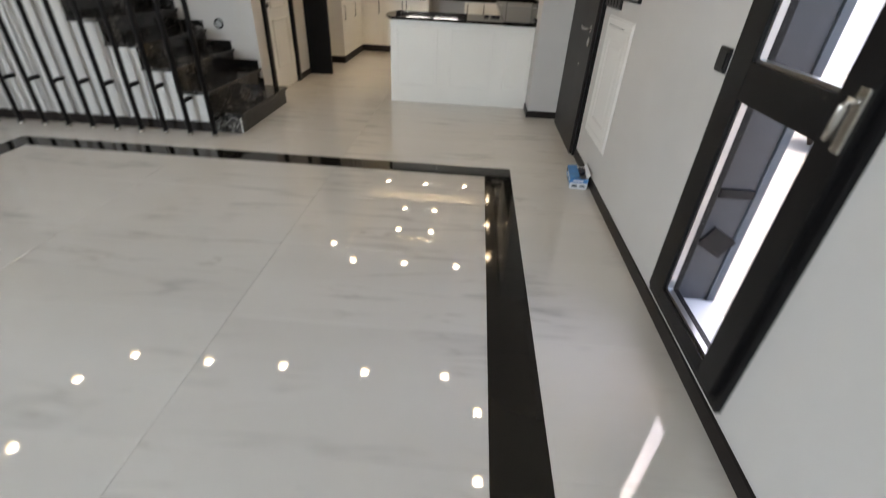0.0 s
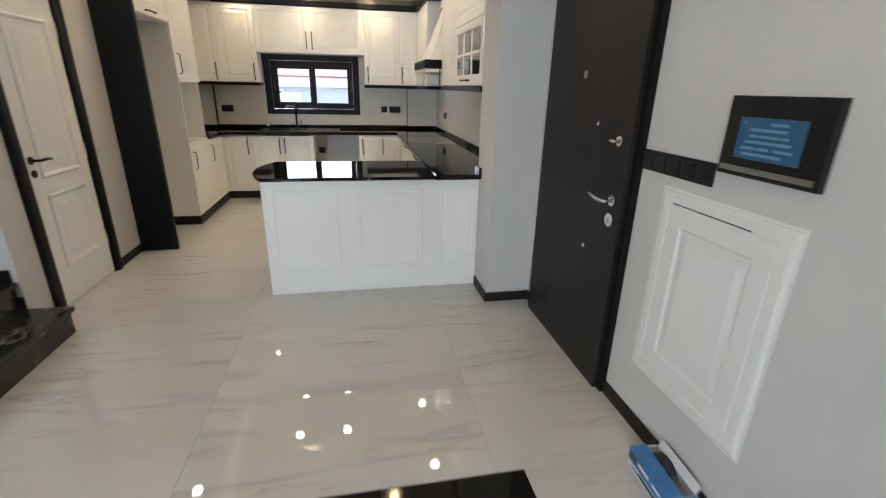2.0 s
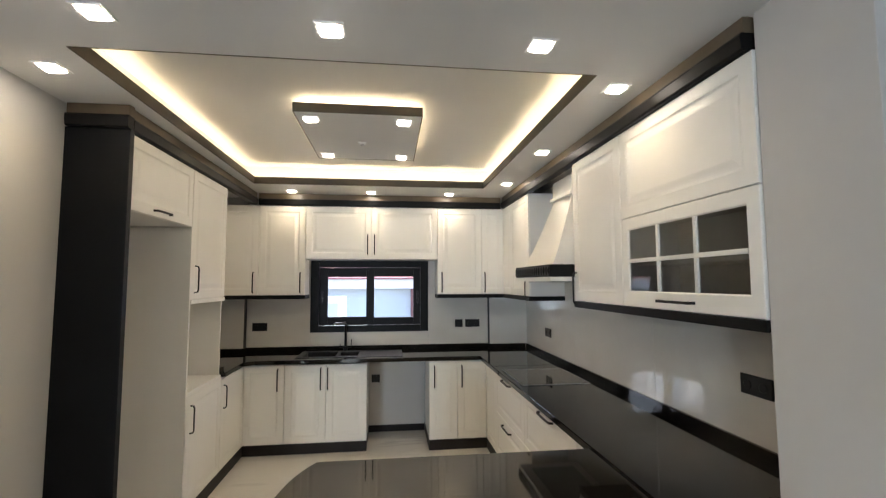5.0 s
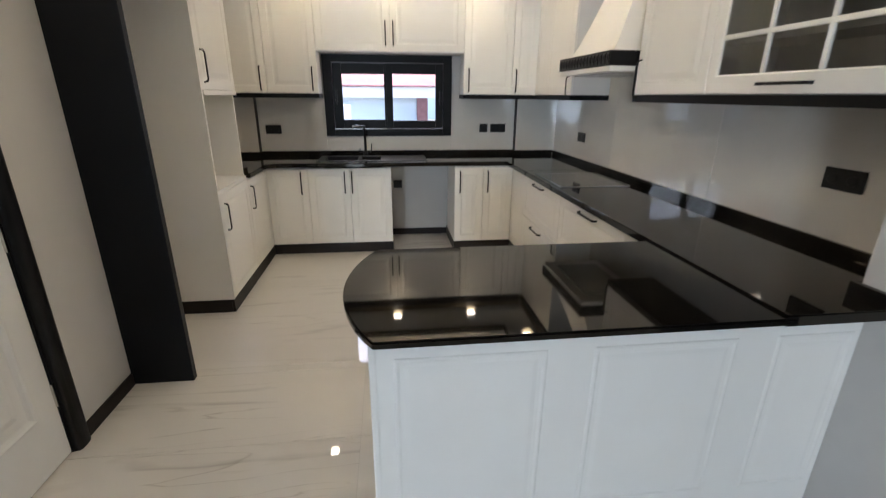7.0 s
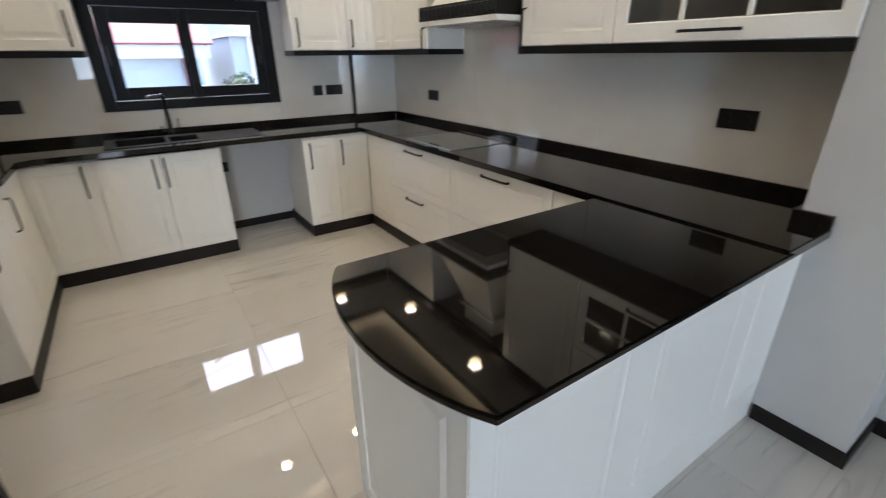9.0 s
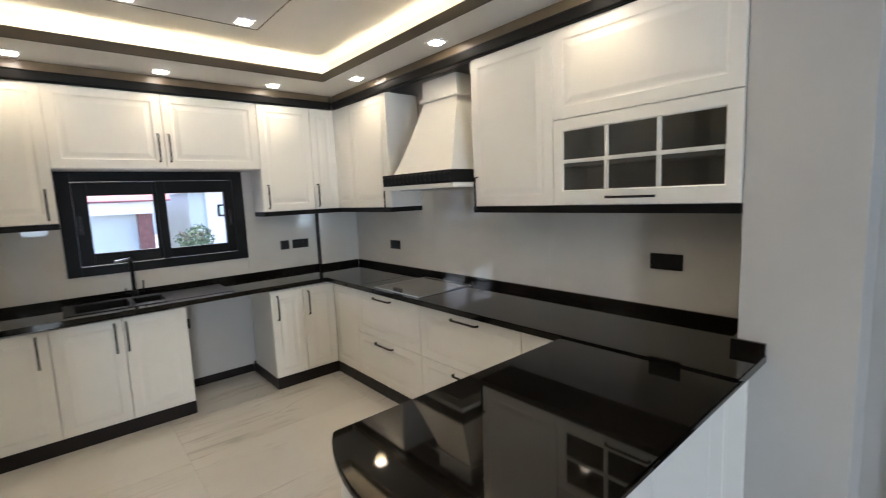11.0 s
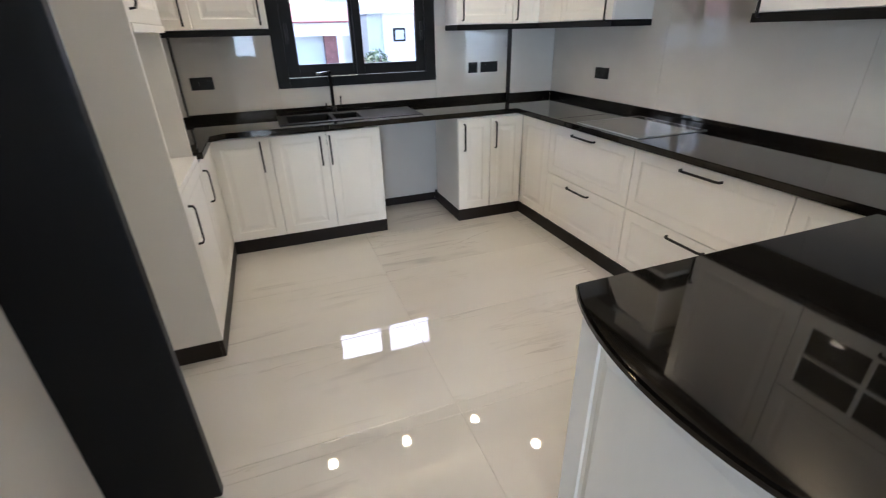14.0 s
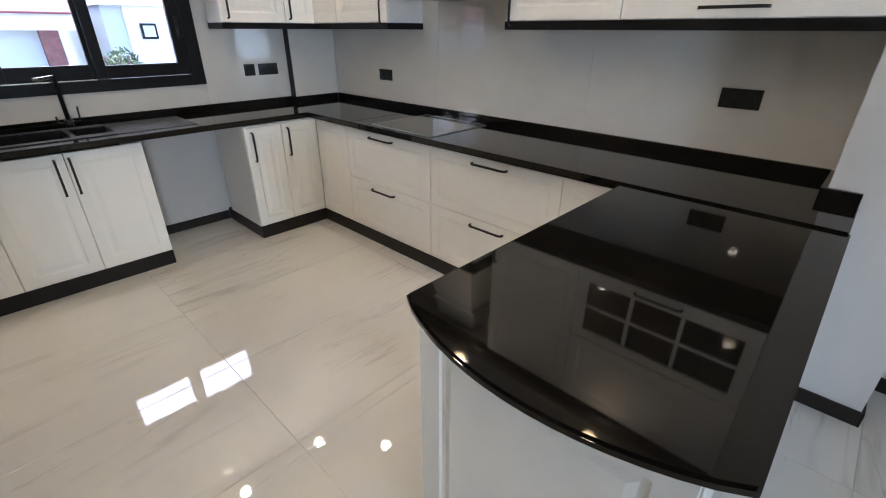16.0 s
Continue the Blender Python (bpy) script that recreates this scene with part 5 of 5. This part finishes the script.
# ---- outside ----
ground = structure(boxes("ground", [(-300, 300, -300, 300, -0.5, -0.25)], M_GROUND), "pale paved ground around the house", "ground")
terrace = structure(boxes("terrace", [(XE + 0.2, 3.4, -2.0, 4.6, -0.25, -0.02)], M_GROUND), "pale paved terrace outside the balcony door", "terrace")

nb = thing("neighbour_house", (-4.0, 22.0, -0.25), "low white house with a red tiled roof edge", "house")
boxes("wall", [(-14.0, 0.4, 20.4, 26.0, -0.25, 1.45)], M_FACADE2, nb, "pale wall")
box("fascia", -14.2, 0.75, 20.1, 26.2, 1.45, 1.775, M_FACADE, nb, "white eaves band", bevel=0.01)
bm = bmesh.new()
prof = [(20.0, 1.777), (20.0, 1.81), (20.9, 2.29), (26.3, 1.87), (26.3, 1.777)]
a = [bm.verts.new((-14.3, y, z)) for y, z in prof]
b = [bm.verts.new((0.85, y, z)) for y, z in prof]
bm.faces.new(a), bm.faces.new(b[::-1])
for i in range(5):
    j = (i + 1) % 5
    bm.faces.new((a[i], a[j], b[j], b[i]))
bmesh.ops.recalc_face_normals(bm, faces=bm.faces)
part("roof", bm, M_ROOF, nb, "red tiled roof")
boxes("pillar", [(0.06, 0.399, 20.15, 20.398, -0.25, 1.449)], M_BRICKRED, nb, "reddish brick pillar")
boxes("pillar", [(-5.6, -5.2, 20.15, 20.398, -0.25, 1.449)], M_BRICKRED, nb, "reddish brick pillar")
for x in (-3.6, -8.5):
    w = boxes("window", [(x - 0.9, x + 0.9, 20.33, 20.39, 0.45, 1.36)], M_FACADE, nb, "white framed window")
    boxes("pane", [(x - 0.82, x - 0.03, 20.315, 20.329, 0.52, 1.29), (x + 0.03, x + 0.82, 20.315, 20.329, 0.52, 1.29)], M_HOB, w, "dark pane")
vent = thing("garden_cabinet", (-2.3, 17.6, -0.25), "white meter cabinet standing in the yard", "cabinet")
box("body", -2.65, -1.85, 17.4, 17.8, -0.25, 1.28, M_FACADE, vent, bevel=0.02)
boxes("hatch", [(-2.45, -2.05, 17.385, 17.399, 0.5, 1.1)], M_FACADE2, vent, "pale hatch")

h2 = thing("white_house", (4.5, 23.0, -0.25), "low white rendered house with a small dark window", "house")
boxes("wall", [(1.86, 9.0, 20.6, 27.0, -0.25, 2.0)], M_FACADE, h2)
w = boxes("window", [(2.15, 2.51, 20.54, 20.599, 1.25, 1.61)], M_FRAME, h2, "small dark framed window")
boxes("pane", [(2.20, 2.46, 20.525, 20.539, 1.30, 1.56)], M_FACADE2, w, "pale pane")
boxes("roof", [(1.35, 9.2, 20.4, 27.2, 2.0, 2.09)], M_FACADE, h2, "flat white roof edge")
boxes("corner_wing", [(1.42, 1.859, 20.7, 26.9, -0.25, 1.999)], M_FACADE2, h2, "pale blue set-back wing")
hill = thing("far_house", (1.5, 44.0, -0.25), "far pale house with a low gable", "house")
bm = bmesh.new()
gp = [(-0.3, -0.25), (6.0, -0.25), (6.0, 3.0), (3.6, 3.9), (-0.3, 2.9)]
a = [bm.verts.new((x + 0.4, 42, z)) for x, z in gp]
b = [bm.verts.new((x + 0.4, 48, z)) for x, z in gp]
bm.faces.new(a), bm.faces.new(b[::-1])
for i in range(5):
    j = (i + 1) % 5
    bm.faces.new((a[i], a[j], b[j], b[i]))
bmesh.ops.recalc_face_normals(bm, faces=bm.faces)
part("wall", bm, M_FACADE2, hill)


def shrub(x, y, z, r, h, seed, label):
    """A bush: short stems and a crown of many small leaf cards with gaps."""
    rng = random.Random(seed)
    th = thing("bush", (x, y, z), label, "bush", "bushes")
    bm = bmesh.new()
    for k in range(5):
        a = k * 1.256
        add_tube(bm, [(x, y, z), (x + 0.2 * r * math.cos(a), y + 0.2 * r * math.sin(a), z + h * 0.4), (x + 0.6 * r * math.cos(a), y + 0.6 * r * math.sin(a), z + h * 0.8)], 0.02, 6)
    part("stems", bm, M_BARK, th)
    verts, faces = [], []
    for k in range(1500):
        d = Vector((rng.gauss(0, 1), rng.gauss(0, 1), rng.gauss(0, 1))).normalized()
        q = rng.uniform(0.55, 1.0) * (0.75 + 0.35 * noise.noise(d * 1.7 + Vector((seed, 0, 0))))
        c = Vector((x + d.x * r * q, y + d.y * r * q, z + h * (0.55 + 0.45 * d.z * q)))
        s = rng.uniform(0.03, 0.07)
        u1 = Vector((rng.gauss(0, 1), rng.gauss(0, 1), rng.gauss(0, 1))).normalized() * s
        v1 = u1.cross(d).normalized() * s * 0.5
        i = len(verts)
        verts += [c - u1, c + v1, c + u1, c - v1]
        faces.append((i, i + 1, i + 2, i + 3))
    me = bpy.data.meshes.new("crown")
    me.from_pydata([p - Vector((x, y, z)) for p in verts], [], faces)
    me.materials.append(M_LEAF)
    ob = new("crown", me)
    ob.parent = th


shrub(1.15, 19.0, -0.25, 0.65, 1.5, 3, "green garden bush beside the white house")
shrub(0.95, 17.8, -0.25, 0.4, 0.9, 5, "small green garden bush by the wall")
shrub(3.95, 4.75, -0.25, 0.42, 0.5, 8, "low green bush beyond the terrace")
shrub(4.0, 5.6, -0.25, 0.45, 0.6, 9, "low green bush beyond the terrace")
shrub(4.1, 6.5, -0.25, 0.5, 0.6, 11, "low green bush beyond the terrace")
fence = thing("garden_wall", (8.5, 3.0, -0.25), "white rendered garden wall", "wall")
boxes("wall", [(8.4, 8.6, -12.0, 16.0, -0.25, 1.5)], M_FACADE, fence)

# ---- floor ----
GX, GY, TW, TL = -1.08, 6.97, 1.29, 0.645
BO = (-3.88, 0.325, -1.62, 4.45)       # outer edge of the black band
BI = (-3.68, 0.115, -1.42, 4.26)       # inner edge
floor = structure(boxes("floor", [(XW - 0.2, XE + 0.2, YS - 0.2, YN + 0.2, -0.25, -0.0035)], M_GROUT), "polished pale marble tile floor with soft veins", "floor")
shapes = {}


def slab_mesh(name, w, l, mat):
    key = (name, round(w, 3), round(l, 3))
    if key not in shapes:
        bm = bmesh.new()
        e = 0.0012
        lo = [bm.verts.new((x, y, -0.003)) for x, y in ((-w / 2, -l / 2), (w / 2, -l / 2), (w / 2, l / 2), (-w / 2, l / 2))]
        mid = [bm.verts.new((x, y, -0.0008)) for x, y in ((-w / 2, -l / 2), (w / 2, -l / 2), (w / 2, l / 2), (-w / 2, l / 2))]
        hi = [bm.verts.new((x, y, 0.0)) for x, y in ((-w / 2 + e, -l / 2 + e), (w / 2 - e, -l / 2 + e), (w / 2 - e, l / 2 - e), (-w / 2 + e, l / 2 - e))]
        for a, b in ((lo, mid), (mid, hi)):
            for i in range(4):
                bm.faces.new((a[i], a[(i + 1) % 4], b[(i + 1) % 4], b[i]))
        bm.faces.new(hi)
        me = bpy.data.meshes.new(name)
        bm.to_mesh(me)
        bm.free()
        me.materials.append(mat)
        shapes[key] = me
    return shapes[key]


def lay(x0, x1, y0, y1):
    """Tiles of the common grid inside a rectangle."""
    g = 0.0006
    xs = [x0] + [GX + TW * k for k in range(-5, 4) if x0 + 0.1 < GX + TW * k < x1 - 0.1] + [x1]
    ys = [y0] + [GY + TL * k for k in range(-18, 8) if y0 + 0.06 < GY + TL * k < y1 - 0.06] + [y1]
    for a, b in zip(xs, xs[1:]):
        for c, d in zip(ys, ys[1:]):
            ob = new("tile", slab_mesh("tile", b - a - 2 * g, d - c - 2 * g, M_FLOOR))
            ob.location = ((a + b) / 2, (c + d) / 2, 0)
            ob.parent = floor


lay(BI[0], BI[1], BI[2], BI[3])
lay(XW, BO[0], YS, BO[3])
lay(BO[1], XE, YS, BO[3])
lay(BO[0], BO[1], YS, BO[2])
lay(XW, XE, BO[3], YST)
lay(XD - 0.02, XE, YST, 7.55)
lay(XK, XE, 7.55, YN)
for x0, x1, y0, y1 in ((BO[0], BO[1], BI[3], BO[3]), (BO[0], BO[1], BO[2], BI[2])):
    n = 7
    for k in range(n):
        a, b = x0 + (x1 - x0) * k / n, x0 + (x1 - x0) * (k + 1) / n
        ob = new("border_tile", slab_mesh("border_tile", b - a - 0.001, y1 - y0, M_BAND))
        ob.location, ob.parent = ((a + b) / 2, (y0 + y1) / 2, 0), floor
for x0, x1 in ((BO[0], BI[0]), (BI[1], BO[1])):
    n = 9
    for k in range(n):
        a, b = BI[2] + (BI[3] - BI[2]) * k / n, BI[2] + (BI[3] - BI[2]) * (k + 1) / n
        ob = new("border_tile", slab_mesh("border_tile", x1 - x0, b - a - 0.001, M_BAND))
        ob.location, ob.parent = ((x0 + x1) / 2, (a + b) / 2, 0), floor
